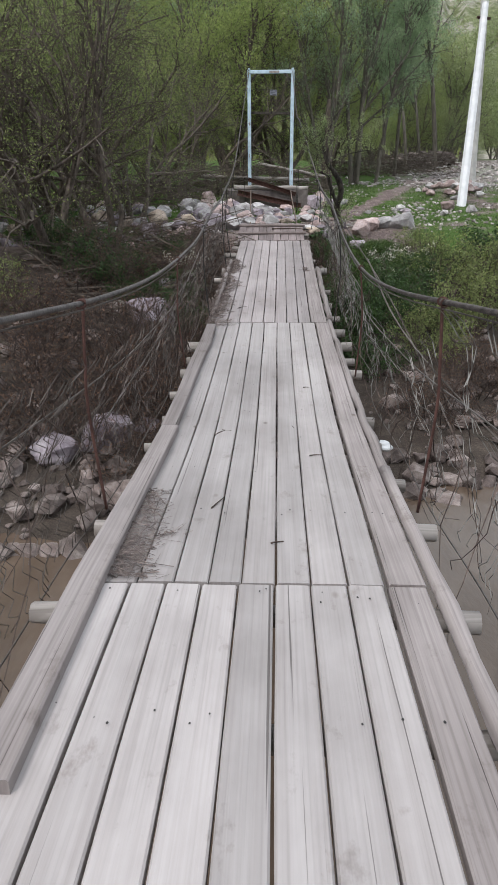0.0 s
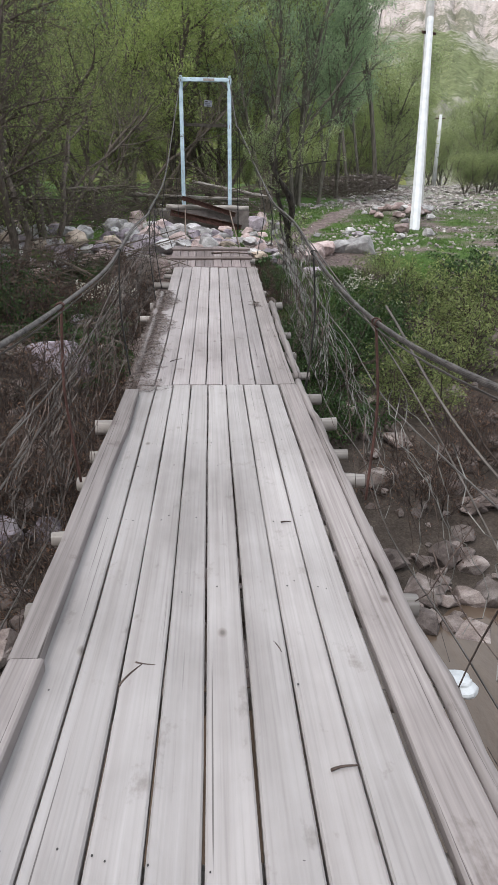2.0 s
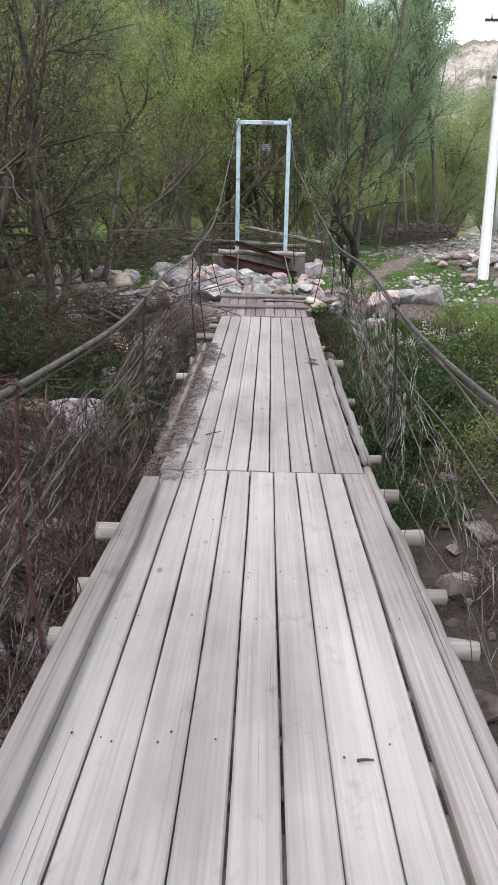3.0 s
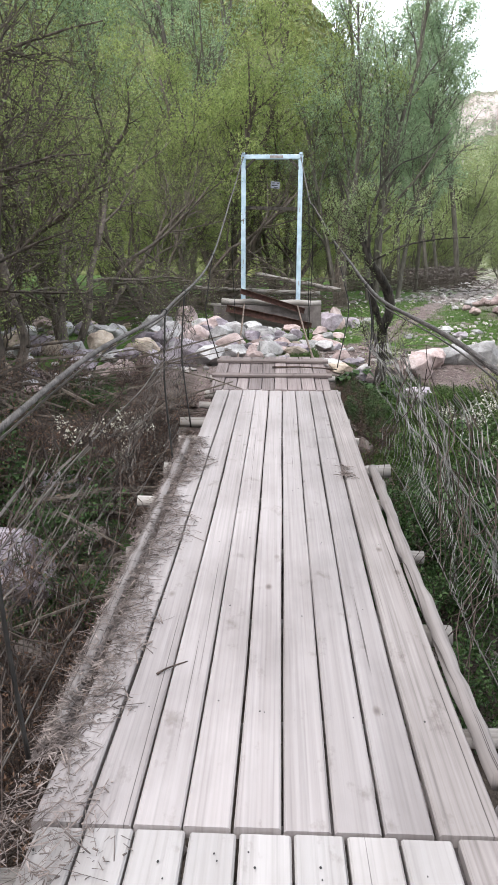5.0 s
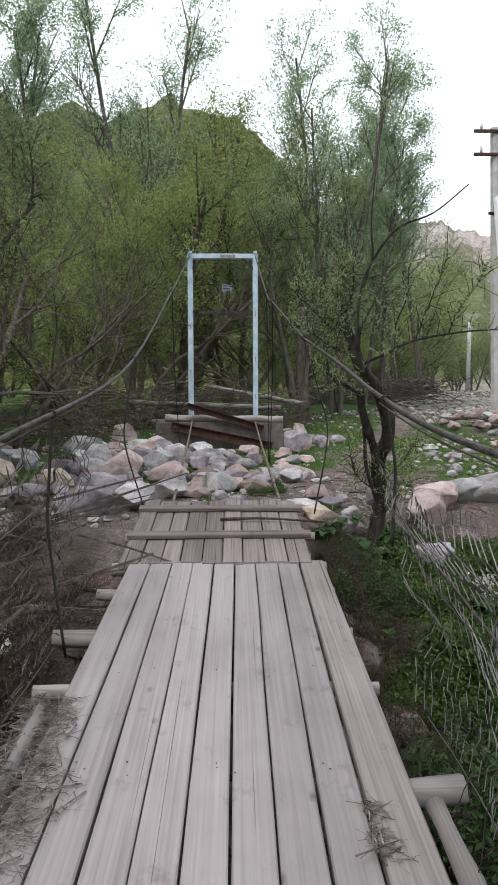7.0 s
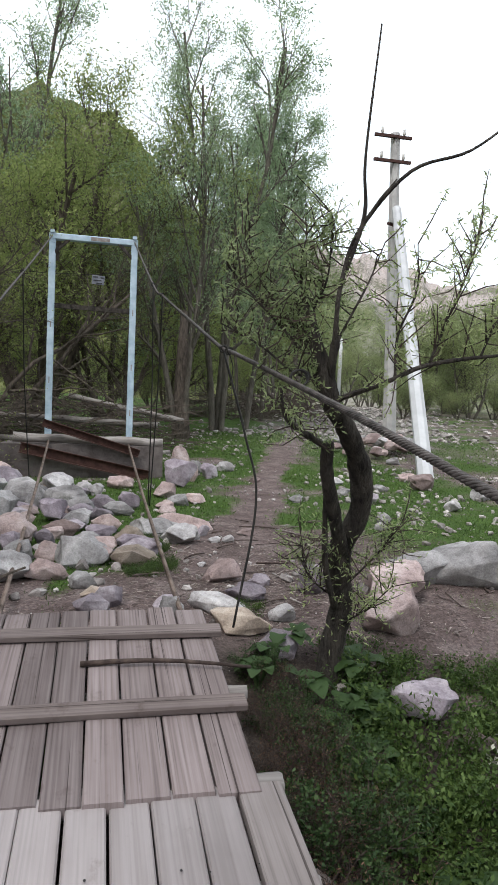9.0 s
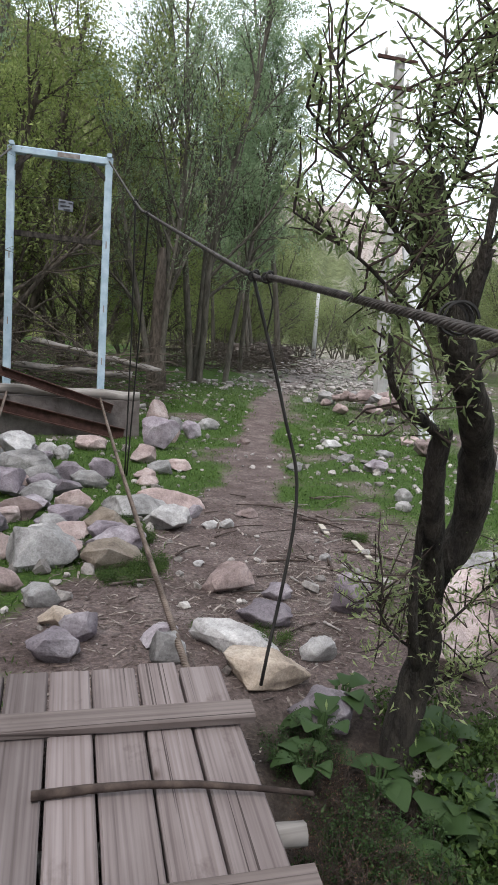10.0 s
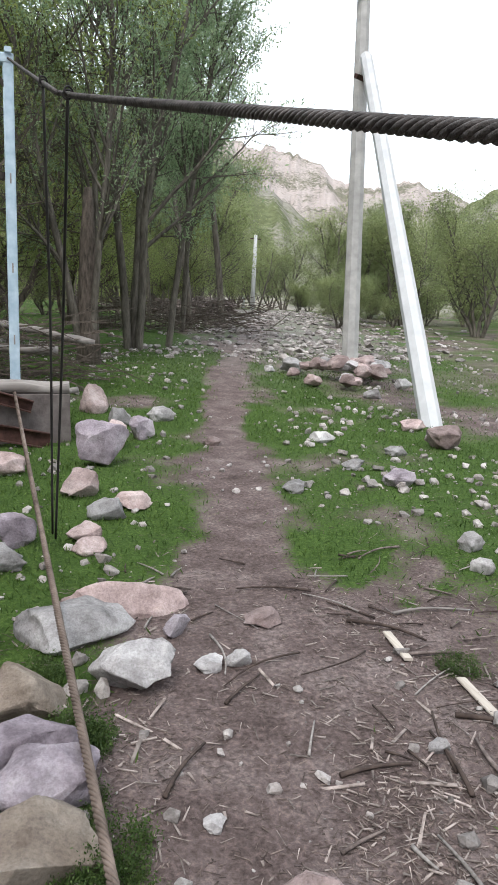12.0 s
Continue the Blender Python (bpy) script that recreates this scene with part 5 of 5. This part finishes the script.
herb = tree_parts(dict(seed=12, stems=26, first=(0.34, 0.004), levels=(5, 3), spread=(40, 45), ratio=(0.5, 0.5), lean=50, low=0.1, wiggle=0.2), LEAF_HERB, LEAF_HERB, 5200, 0.026, 0.035, 0.5)
thicket = tree_parts(dict(seed=10, stems=22, first=(1.0, 0.009), levels=(7, 5), spread=(40, 45), ratio=(0.5, 0.5), lean=34, low=0.15, wiggle=0.2), TWIG, DRYLEAF, 2600, 0.032, 0.05, 0.3)
blossom = tree_parts(dict(seed=11, stems=10, first=(0.9, 0.010), levels=(6, 4), spread=(45, 45), ratio=(0.5, 0.5), lean=48, low=0.2, wiggle=0.16, lift=(-0.05, -0.03)), TWIG, BLOSSOM, 2200, 0.036, 0.03, 0.8)

POPLAR, WILLOW, BANK = "tall poplar with fresh green leaves", "dense olive-green willow with many stems", "dark many-stemmed willow crowding the stream bank"
for k, (m, x, y, s, t) in enumerate(((poplar_a, 3.3, 31.3, 0.98, 20), (poplar_b, 4.3, 32.2, 0.86, 250), (poplar_b, 5.7, 36.2, 0.85, 140), (poplar_b, 6.8, 39, 0.9, 10), (poplar_b, 8.9, 42, 1.35, 70),
                                     (poplar_a, -3.6, 35.5, 1.3, 60), (poplar_b, -6.0, 35, 1.35, 10), (poplar_a, -9.0, 36, 1.35, 100), (poplar_b, -12, 36, 1.0, 44), (poplar_b, 6.2, 43, 0.9, 99), (poplar_b, 8.8, 46, 0.95, 12))):
    plant(m, x, y, s, t, "poplar", POPLAR, "tree", "poplars")
old_poplar = plant(poplar_a, 1.99, 28.9, 0.72, 130, "poplar", "tall many-stemmed poplar with a thick dark trunk", "tree", "poplars")
part("lower_trunk", Shape().tube([(0, 0, -0.3), (-0.04, 0.03, 0.7), (0.03, 0, 1.7), (-0.02, 0.04, 3.0), (0, 0, 4.3)], [0.36, 0.26, 0.24, 0.20, 0.10], 12), BARK, old_poplar, "thick furrowed lower trunk", True)
for m, x, y, s, t in ((willow_a, -1.7, 31.0, 1.3, 0), (willow_b, 0.2, 33.5, 1.2, 90), (willow_b, -4.6, 28.6, 1.1, 40), (willow_a, -7.2, 29.5, 1.05, 150), (willow_b, -10.5, 30, 1.1, 220), (willow_a, -14, 28, 1.1, 60), (willow_b, -3.4, 25.6, 0.8, 290),
                      (willow_a, -9, 24.5, 1.0, 300), (willow_b, -12.5, 22, 1.1, 20), (willow_b, 2.6, 38, 0.9, 120), (willow_b, 8.6, 51, 0.9, 10), (willow_b, -13, 40, 0.5, 30), (willow_a, -10, 41, 0.5, 80), (willow_b, -7, 40, 0.45, 200), (willow_a, -4.5, 41, 0.5, 140), (willow_b, -2, 40, 0.5, 60), (willow_a, 0.5, 41, 0.45, 10), (willow_b, 3.0, 43, 0.5, 99), (willow_a, 5.6, 46, 0.5, 33), (willow_b, 8.0, 49, 0.5, 70)):
    plant(m, x, y, s, t, "willow", WILLOW, "tree", "willows")
for m, x, y, s, t in ((bank_a, -4.9, 17.0, 1.0, 0), (bank_a, -7.2, 18.2, 1.1, 200), (bank_a, -7.0, 14.0, 1.0, 70), (bank_a, -10.5, 17, 1.2, 280)):
    plant(m, x, y, s, t, "willow", BANK, "tree", "bank willows")
for x, y, s, t in ((-3.4, 15.6, 1.0, 200), (-4.3, 14.2, 1.0, 320), (-5.4, 16.2, 0.8, 30), (-3.5, 18.7, 0.95, 160), (-4.0, 22.4, 0.8, 100), (-5.6, 21.5, 1.0, 250), (-2.2, 27.0, 0.85, 80), (0.6, 30.2, 0.85, 200)):
    plant(bare_a, x, y, s, t, "bare_tree", "half-bare tree with grey twisted branches", "tree", "bare trees")
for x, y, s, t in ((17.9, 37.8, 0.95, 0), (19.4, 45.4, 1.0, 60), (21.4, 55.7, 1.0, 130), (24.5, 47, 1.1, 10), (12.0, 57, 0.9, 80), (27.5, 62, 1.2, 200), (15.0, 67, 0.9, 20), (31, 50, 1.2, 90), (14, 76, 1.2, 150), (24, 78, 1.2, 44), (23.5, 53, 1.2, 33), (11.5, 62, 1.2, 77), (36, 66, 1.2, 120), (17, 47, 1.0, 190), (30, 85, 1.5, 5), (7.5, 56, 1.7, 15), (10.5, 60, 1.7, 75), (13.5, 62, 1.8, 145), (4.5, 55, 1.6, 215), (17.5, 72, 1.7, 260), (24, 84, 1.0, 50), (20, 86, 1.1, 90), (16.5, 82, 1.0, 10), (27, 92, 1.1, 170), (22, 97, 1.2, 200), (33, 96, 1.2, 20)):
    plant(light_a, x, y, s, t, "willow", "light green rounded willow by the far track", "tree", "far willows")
far_rng = random.Random(17)
for k in range(26):
    y = far_rng.uniform(40, 74)
    x = path_offset(min(y, 62)) + far_rng.choice((-1, 1, 1, 1)) * far_rng.uniform(3.2, 13)
    if math.hypot(x - 20.7, y - 70) < 4 or abs((x - 0.3) / (y - 16) - 0.378) < 0.03:
        continue
    plant(light_a, x, y, far_rng.uniform(0.3, 0.5), far_rng.uniform(0, 360), "bush", "pale green bush under the far trees", "shrub", "far bushes", stretch=0.8)

for x, y, s, t in ((2.2, 13.3, 1.0, 0), (4.9, 15.0, 1.2, 250), (1.55, 12.3, 0.9, 10), (1.5, 11.0, 0.7, 190), (1.2, 12.9, 0.6, 80), (1.9, 12.6, 0.9, 230), (1.2, 12.0, 0.7, 300), (1.05, 14.75, 0.42, 210), (0.98, 15.35, 0.24, 40), (1.1, 15.2, 0.28, 150), (0.9, 15.7, 0.18, 290), (-1.75, 12.3, 0.7, 20), (-1.5, 11.6, 0.6, 60), (-2.3, 12.6, 0.8, 100), (-3.0, 13.2, 0.9, 130), (-4.2, 14.4, 0.9, 200), (-2.0, 14.4, 0.45, 30)):
    plant(shrub_a, x, y, s, t, "shrub", "dark green leafy shrub on the stream bank", "shrub", "bank shrubs")
for x, y, s, t in ((3.4, 14.2, 1.2, 50), (4.3, 13.6, 1.4, 90), (3.3, 12.4, 1.2, 200), (2.5, 11.6, 0.9, 70), (3.0, 15.6, 0.6, 140), (-4.9, 12.0, 1.2, 30)):
    plant(shrub_b, x, y, s, t, "shrub", "leggy green shrub on the stream bank", "shrub", "bank shrubs")
herb_rng = random.Random(44)
for k in range(46):
    x = 1.0 + 2.6 * herb_rng.random() ** 1.2
    y = herb_rng.uniform(12.9, 16.0)
    if x < 1.25 and y > 14.9:
        continue
    plant(herb, x, y, herb_rng.uniform(0.6, 1.35), herb_rng.uniform(0, 360), "herb", "low fresh green herb on the damp bank", "plant", "bank herbs")
for k in range(14):
    plant(herb, herb_rng.uniform(0.2, 0.55), herb_rng.uniform(17.3, 19.0), herb_rng.uniform(0.25, 0.45), herb_rng.uniform(0, 360), "herb", "low green herb between the boulders", "plant", "boulder herbs")
for x, y, size in ((2.2, 18.2, 0.3), (1.0, 16.5, 0.3), (0.72, 16.62, 0.22)):
    plant(herb, x, y, size, 40 * x, "herb", "small green herb on the trodden earth", "plant", "path herbs")
BRAMBLES = [(0.95, 14.3, 0.45, 0), (0.98, 13.4, 0.45, 90), (-1.45, 13.5, 0.7, 40), (-1.5, 12.9, 0.7, 130), (-1.5, 11.2, 0.85, 220), (-1.7, 9.0, 1.2, 10), (-2.4, 8.4, 1.2, 70), (2.2, 9.6, 0.9, 250), (3.0, 10.4, 1.0, 300), (-3.2, 9.3, 1.4, 190), (-1.25, 8.0, 0.9, 300), (0.90, 14.7, 0.36, 30), (0.91, 13.9, 0.36, 140)]
BRAMBLES += [(0.86, 15.25, 0.26, 15), (0.95, 15.55, 0.24, 130), (1.02, 15.1, 0.3, 250), (0.9, 15.0, 0.3, 70), (0.93, 13.0, 0.4, 210), (0.95, 12.3, 0.42, 310), (-1.2, 14.2, 0.55, 10), (-1.15, 13.3, 0.6, 99), (-1.2, 12.5, 0.6, 180), (-1.9, 13.0, 0.9, 260), (-2.4, 14.6, 0.8, 320), (-2.6, 12.6, 1.1, 45), (-1.2, 10.2, 0.7, 77), (-1.15, 9.3, 0.7, 200), (-3.4, 13.8, 1.0, 15), (-1.6, 15.2, 0.5, 160), (-1.3, 10.6, 0.9, 50), (-2.2, 10.4, 1.3, 100), (-1.5, 9.7, 1.0, 60), (-3.6, 11.0, 1.4, 310)]
for x, y, s, t in BRAMBLES:
    plant(thicket, x, y, s, t, "thicket", "tangle of brown leafless brambles beside the bridge", "thicket", "brambles", z=max(ground_z(x, y), -1.9) - 0.02)
plant(blossom, -1.8, 13.65, 0.75, 0, "blossom_shrub", "arching twigs covered in small white blossom", "shrub")
plant(blossom, 2.6, 14.9, 0.8, 120, "blossom_shrub", "arching twigs covered in small white blossom", "shrub")


# ---- pollard beside the landing ----
def build_pollard():
    base = tagged(new("pollard_willow"), "gnarled forked willow with a sawn stub and young leafy shoots", "tree")
    rng = np.random.default_rng(31)

    def limb(name, pts, radii, sides=9, label=""):
        line = curve_pts(pts, 6)
        r = np.interp(np.linspace(0, 1, len(line)), np.linspace(0, 1, len(radii)), radii)
        r = r * (1 + 0.06 * rng.normal(size=len(line))).clip(0.88, 1.14)
        return line, part(name, Shape().tube(line, list(r), sides), BARK_DARK, base, label, True)

    limb("trunk", [(1.36, 15.8, 0.05), (1.33, 15.78, 0.3), (1.36, 15.72, 0.6), (1.32, 15.68, 0.85), (1.33, 15.62, 1.05)], [0.10, 0.068, 0.06, 0.066, 0.06], 11)
    limb("trunk", [(1.33, 15.64, 0.95), (1.38, 15.56, 1.15), (1.33, 15.46, 1.37), (1.2, 15.3, 1.55), (1.08, 15.2, 1.68), (1.02, 15.17, 1.82), (0.95, 15.18, 2.0), (0.91, 15.18, 2.16)], [0.056, 0.058, 0.058, 0.05, 0.046, 0.048, 0.046, 0.043], 11, "thick stem ending in a sawn stub")
    limb("trunk", [(1.32, 15.64, 0.9), (1.22, 15.5, 1.12), (1.12, 15.36, 1.36), (1.1, 15.3, 1.5)], [0.04, 0.036, 0.034, 0.03])
    limb("trunk", [(1.30, 15.66, 0.6), (1.2, 15.55, 0.85), (1.17, 15.5, 1.1), (1.14, 15.42, 1.3)], [0.02, 0.016, 0.014, 0.011])
    limb("stub", [(1.06, 15.2, 1.72), (1.04, 15.12, 1.86), (1.045, 15.08, 1.98)], [0.026, 0.022, 0.02], 8, "short broken stub")
    # line, radius, how leafy
    shoots = [
        ([(1.10, 15.3, 1.48), (1.0, 15.22, 1.52), (0.88, 15.14, 1.58), (0.82, 15.1, 1.64), (0.80, 15.08, 1.75)], 0.018, 1),
        ([(1.06, 15.18, 1.74), (1.03, 15.06, 2.0), (1.04, 15.04, 2.2), (1.13, 15.08, 2.45), (1.3, 14.95, 2.68), (1.55, 14.9, 2.78), (1.8, 14.88, 2.98)], 0.0125, 0),
        ([(1.06, 15.05, 2.25), (1.13, 15.03, 2.5), (1.12, 15.02, 2.75), (1.16, 15.0, 3.3)], 0.010, 0),
        ([(1.10, 15.06, 2.4), (1.18, 15.02, 2.55), (1.26, 15.0, 2.66)], 0.008, 0),
        ([(1.08, 15.18, 1.70), (1.27, 15.02, 1.79), (1.45, 15.0, 1.87), (1.8, 15.0, 1.93), (2.15, 14.95, 1.95)], 0.013, 1),
        ([(1.45, 15.0, 1.87), (1.52, 15.0, 2.05), (1.62, 15.0, 2.3), (1.7, 15.05, 2.5)], 0.007, 2),
        ([(1.30, 15.02, 1.8), (1.32, 15.05, 2.0), (1.4, 15.05, 2.2), (1.42, 15.1, 2.42)], 0.007, 1),
        ([(1.7, 15.0, 1.92), (1.78, 15.0, 2.1), (1.92, 14.98, 2.3), (2.0, 15.05, 2.45)], 0.006, 2),
        ([(1.04, 15.15, 1.9), (1.1, 15.1, 2.05), (1.18, 15.08, 2.22), (1.24, 15.05, 2.4)], 0.007, 1),
        ([(0.99, 15.15, 1.85), (0.86, 15.12, 1.95), (0.72, 15.1, 2.08), (0.55, 15.1, 2.25)], 0.008, 3),
        ([(0.97, 15.16, 1.9), (0.84, 15.15, 2.05), (0.72, 15.15, 2.2), (0.62, 15.15, 2.4)], 0.007, 2),
        ([(1.0, 15.15, 1.78), (0.85, 15.1, 1.82), (0.7, 15.08, 1.92), (0.52, 15.05, 2.0)], 0.007, 2),
        ([(0.92, 15.16, 2.1), (0.88, 15.12, 2.25), (0.9, 15.1, 2.45)], 0.006, 3),
        ([(0.95, 15.14, 2.1), (1.0, 15.1, 2.25), (0.99, 15.05, 2.5)], 0.006, 3),
        ([(1.33, 15.65, 0.7), (1.5, 15.6, 0.9), (1.6, 15.5, 1.1)], 0.006, 3),
        ([(1.3, 15.65, 0.65), (1.12, 15.6, 0.8), (1.05, 15.5, 1.0)], 0.006, 3),
        ([(1.34, 15.68, 0.5), (1.45, 15.6, 0.6), (1.55, 15.5, 0.75)], 0.006, 2),
    ]
    leaves = []
    twigs = Shape()
    for pts, r, leafy in shoots:
        line, _ = limb("branch", pts, [r, r * 0.75, r * 0.35], 6)
        for p in line[2:]:
            for _ in range(leafy):
                d = Vector(rng.normal(size=3) * 0.6 + np.array([0, 0, 0.5])).normalized()
                q = p + d * rng.uniform(0.08, 0.26)
                mid = p.lerp(q, 0.5) + Vector(rng.normal(size=3) * 0.015)
                twigs.tube([p, mid, q], [0.0035, 0.003, 0.0015], 4, False)
                for t in np.linspace(0.15, 1, 20):
                    leaves.append(np.array(p.lerp(q, t)) + rng.normal(size=3) * 0.014)
    for t in np.linspace(0, 1, 170):
        leaves.append(np.array([1.33, 15.66, 0.4 + 0.7 * t]) + rng.normal(size=3) * np.array([0.16, 0.14, 0.05]))
    tagged(part("twig_spray", twigs, TWIG, base, "thin leafy twigs"), kind="stuff")
    leaves = np.array(leaves)
    tagged(part("leaves", quads("leaves", leaves, rng.uniform(0.022, 0.042, len(leaves)), LEAF_POLLARD, rng, 0.24), None, base, "small narrow grey-green leaves"), kind="stuff")
    coil = [(0.79 + 0.036 * math.cos(a), 14.75 + 0.02 * a / 6, 1.77 + 0.032 * math.sin(a)) for a in np.linspace(0, 14, 60)]
    part("wire_coil", Shape().tube(coil, 0.0035, 4), BLACKWIRE, base, "black wire coiled round the branch")


build_pollard()


# ---- broad-leaved weeds ----
def build_weed(x, y, z, n, r, seed, label="broad-leaved dark green weed growing on the bank"):
    rng = random.Random(seed)
    base = tagged(new("weed"), label, "plant", "broad-leaved weeds")
    base.location = (x, y, z)
    for k in range(n):
        a, tilt, w = rng.uniform(0, 6.28), rng.uniform(0.15, 0.9), r * rng.uniform(0.6, 1.1)
        s = Shape()
        d = Vector((math.cos(a), math.sin(a), 0))
        side = Vector((-math.sin(a), math.cos(a), 0))
        start = d * 0.05 + Vector((0, 0, 0.12 + 0.25 * tilt * w))
        rows = 6
        for i in range(rows + 1):
            t = i / rows
            half = w * 0.42 * math.sin(math.pi * (0.1 + 0.86 * t)) * (1 + 0.12 * rng.uniform(-1, 1))
            c = start + d * w * t * (1 - 0.3 * tilt) + Vector((0, 0, w * (tilt * t - 0.75 * t * t)))
            for e, q in ((-1, 0.04), (0, 0), (1, 0.04)):
                s.v.append(c + side * half * e + Vector((0, 0, q * half * 4)))
        for i in range(rows):
            for e in range(2):
                j = i * 3 + e
                s.f.append((j, j + 1, j + 4, j + 3))
        part("leaf", s, LEAF_DARK, base, smooth=True)
        part("stalk", Shape().tube([(0, 0, 0), tuple(start * 0.6), tuple(start)], 0.006, 5), LEAF_DARK, base)


for k, (x, y, n, r) in enumerate(((1.25, 15.4, 12, 0.15), (1.5, 15.75, 12, 0.15), (1.15, 15.6, 10, 0.13), (1.0, 15.78, 11, 0.13), (1.15, 15.98, 10, 0.12), (0.88, 15.6, 9, 0.11), (1.42, 15.5, 12, 0.16), (1.3, 15.1, 12, 0.15), (1.5, 14.6, 12, 0.16), (1.1, 14.5, 10, 0.13), (1.75, 13.9, 11, 0.16), (-1.3, 12.3, 8, 0.25), (-1.5, 11.7, 8, 0.25), (2.0, 14.8, 8, 0.22), (1.15, 13.5, 7, 0.2))):
    build_weed(x, y, ground_z(x, y) - 0.01, n, r, 50 + k)


# ---- brush, fence and fallen timber by the wood ----
def build_brush(x0, x1, y0, y1, top, n, seed, label):
    rng = random.Random(seed)
    s = Shape()
    for k in range(n):
        x, y = rng.uniform(x0, x1), rng.uniform(y0, y1)
        g = ground_z(x, y)
        z = g + rng.random() ** 1.6 * top
        a, m = rng.gauss(0, 0.55) + (3.14 if rng.random() < 0.5 else 0), rng.uniform(0.5, 1.7)
        d = Vector((math.cos(a), math.sin(a) * 0.6, rng.gauss(0.06, 0.22)))
        p = Vector((x, y, z))
        q = p + d * m
        r = rng.uniform(0.006, 0.022)
        s.tube([p, p.lerp(q, 0.5) + Vector((0, 0, rng.uniform(-0.1, 0.12))), q], [r, r * 0.8, r * 0.4], 4, False)
    tagged(part("brush_pile", s, BARK), label, "brush", kind="stuff")


build_brush(-4.5, 1.6, 26.0, 27.6, 0.9, 520, 1, "tangled heap of cut branches behind the tower")
build_brush(-9.0, -2.5, 21.5, 25.0, 0.7, 420, 2, "tangled dead branches under the willows")
build_brush(2.4, 8.6, 35.5, 39.0, 0.9, 420, 3, "cut brush stacked along the fence")
build_brush(-4.5, -1.3, 10.5, 15.6, 0.5, 320, 5, "dead branches caught on the stream bank")
for k, (a, b, r) in enumerate((((-2.6, 26.6, 1.5), (1.2, 26.2, 1.35), 0.07), ((-1.8, 25.7, 1.05), (0.4, 25.4, 0.95), 0.06), ((-0.6, 27.2, 1.9), (1.8, 26.8, 1.45), 0.06), ((-0.3, 25.1, 0.78), (1.4, 25.6, 0.85), 0.045))):
    log_thing(a, b, r, LOGX, "fallen grey log resting in the brush behind the tower", 20 + k)


def build_fence(x0, y0, x1, y1, n, seed):
    rng = random.Random(seed)
    base = tagged(new("wattle_fence"), "rough fence of upright sticks woven with brush", "fence")
    base.location = (x0, y0, ground_z(x0, y0))
    o = Vector(base.location)
    for k in range(n):
        t = (k + rng.uniform(-0.3, 0.3)) / n
        x, y = x0 + (x1 - x0) * t, y0 + (y1 - y0) * t
        g = ground_z(x, y) - 0.1
        p, q = Vector((x, y, g)) - o, Vector((x + rng.gauss(0, 0.06), y, g + rng.uniform(0.9, 1.5))) - o
        part("stake", Shape().tube([p, p.lerp(q, 0.5) + Vector((rng.gauss(0, 0.02), 0, 0)), q], [0.022, 0.019, 0.014], 5), BARK_GREY, base)
    for z in (0.35, 0.6, 0.85):
        pts = [Vector((x0 + (x1 - x0) * t, y0 + (y1 - y0) * t + 0.04 * math.sin(t * 60), ground_z(x0 + (x1 - x0) * t, y0 + (y1 - y0) * t) + z + rng.gauss(0, 0.03))) - o for t in np.linspace(0, 1, 24)]
        part("rail", Shape().tube(pts, 0.018, 5), BARK_GREY, base)


build_fence(3.2, 36.5, 8.6, 40.5, 34, 3)

# ---- loose ends ----
def build_bag():
    b = bmesh.new()
    bmesh.ops.create_icosphere(b, subdivisions=3, radius=0.055)
    for v in b.verts:
        v.co *= 1 + 0.45 * noise.noise(v.co * 22)
        v.co.x *= 1.3
        v.co.z *= 0.6
    me = bpy.data.meshes.new("plastic_bag")
    b.to_mesh(me)
    b.free()
    me.materials.append(PLASTIC)
    ob = tagged(new("plastic_bag", me), "crumpled white plastic bag caught on a cross log", "bag")
    ob.location = (0.80, 5.06, -0.235)


build_bag()


def build_vines():
    """Loose wires and dry vines trailing from the netting."""
    rng = random.Random(12)
    s = Shape()
    for side, line in ((1, curve_pts(RIGHT_CABLE, 8)), (-1, curve_pts(LEFT_CABLE, 8))):
        for k in range(70):
            y = rng.uniform(2.5, 11.5)
            top = cable_at(line, y)
            p = Vector((top[0] + side * rng.uniform(0, 0.3), y, top[2] - rng.uniform(0.2, 0.7)))
            pts = [p]
            d = Vector((side * rng.uniform(-0.1, 0.5), rng.gauss(0, 0.8), -1)).normalized()
            for _ in range(8):
                d = (d + Vector((rng.gauss(0, 0.28), rng.gauss(0, 0.32), rng.gauss(-0.05, 0.25)))).normalized()
                p = p + d * rng.uniform(0.09, 0.2)
                if p.x * side < 0.76:
                    p.x = 0.76 * side
                pts.append(p)
            s.tube(pts, [0.0032 * (1 - 0.07 * i) for i in range(len(pts))], 4, False)
    tagged(part("dry_vines", s, TWIG), "dry brown vines and stray wires trailing from the netting", "vine", kind="stuff")
    w = Shape()
    for a, b_, c in (((0.86, 9.6, 1.0), (1.3, 7.8, 0.2), (1.75, 6.2, -0.9)), ((0.8, 6.4, 0.86), (1.05, 5.6, 0.35), (1.9, 4.6, -0.5)), ((0.85, 13.2, 0.9), (1.15, 10.5, 0.1), (1.3, 8.6, -0.6)), ((-0.85, 9.5, 0.7), (-1.0, 7.5, 0.15), (-1.2, 5.5, -0.2))):
        w.tube(curve_pts([a, b_, c], 8), 0.006, 5, False)
    tagged(part("loose_wires", w, WIRE), "loose rusty wires hanging beside the deck", "wire", kind="stuff")


build_vines()
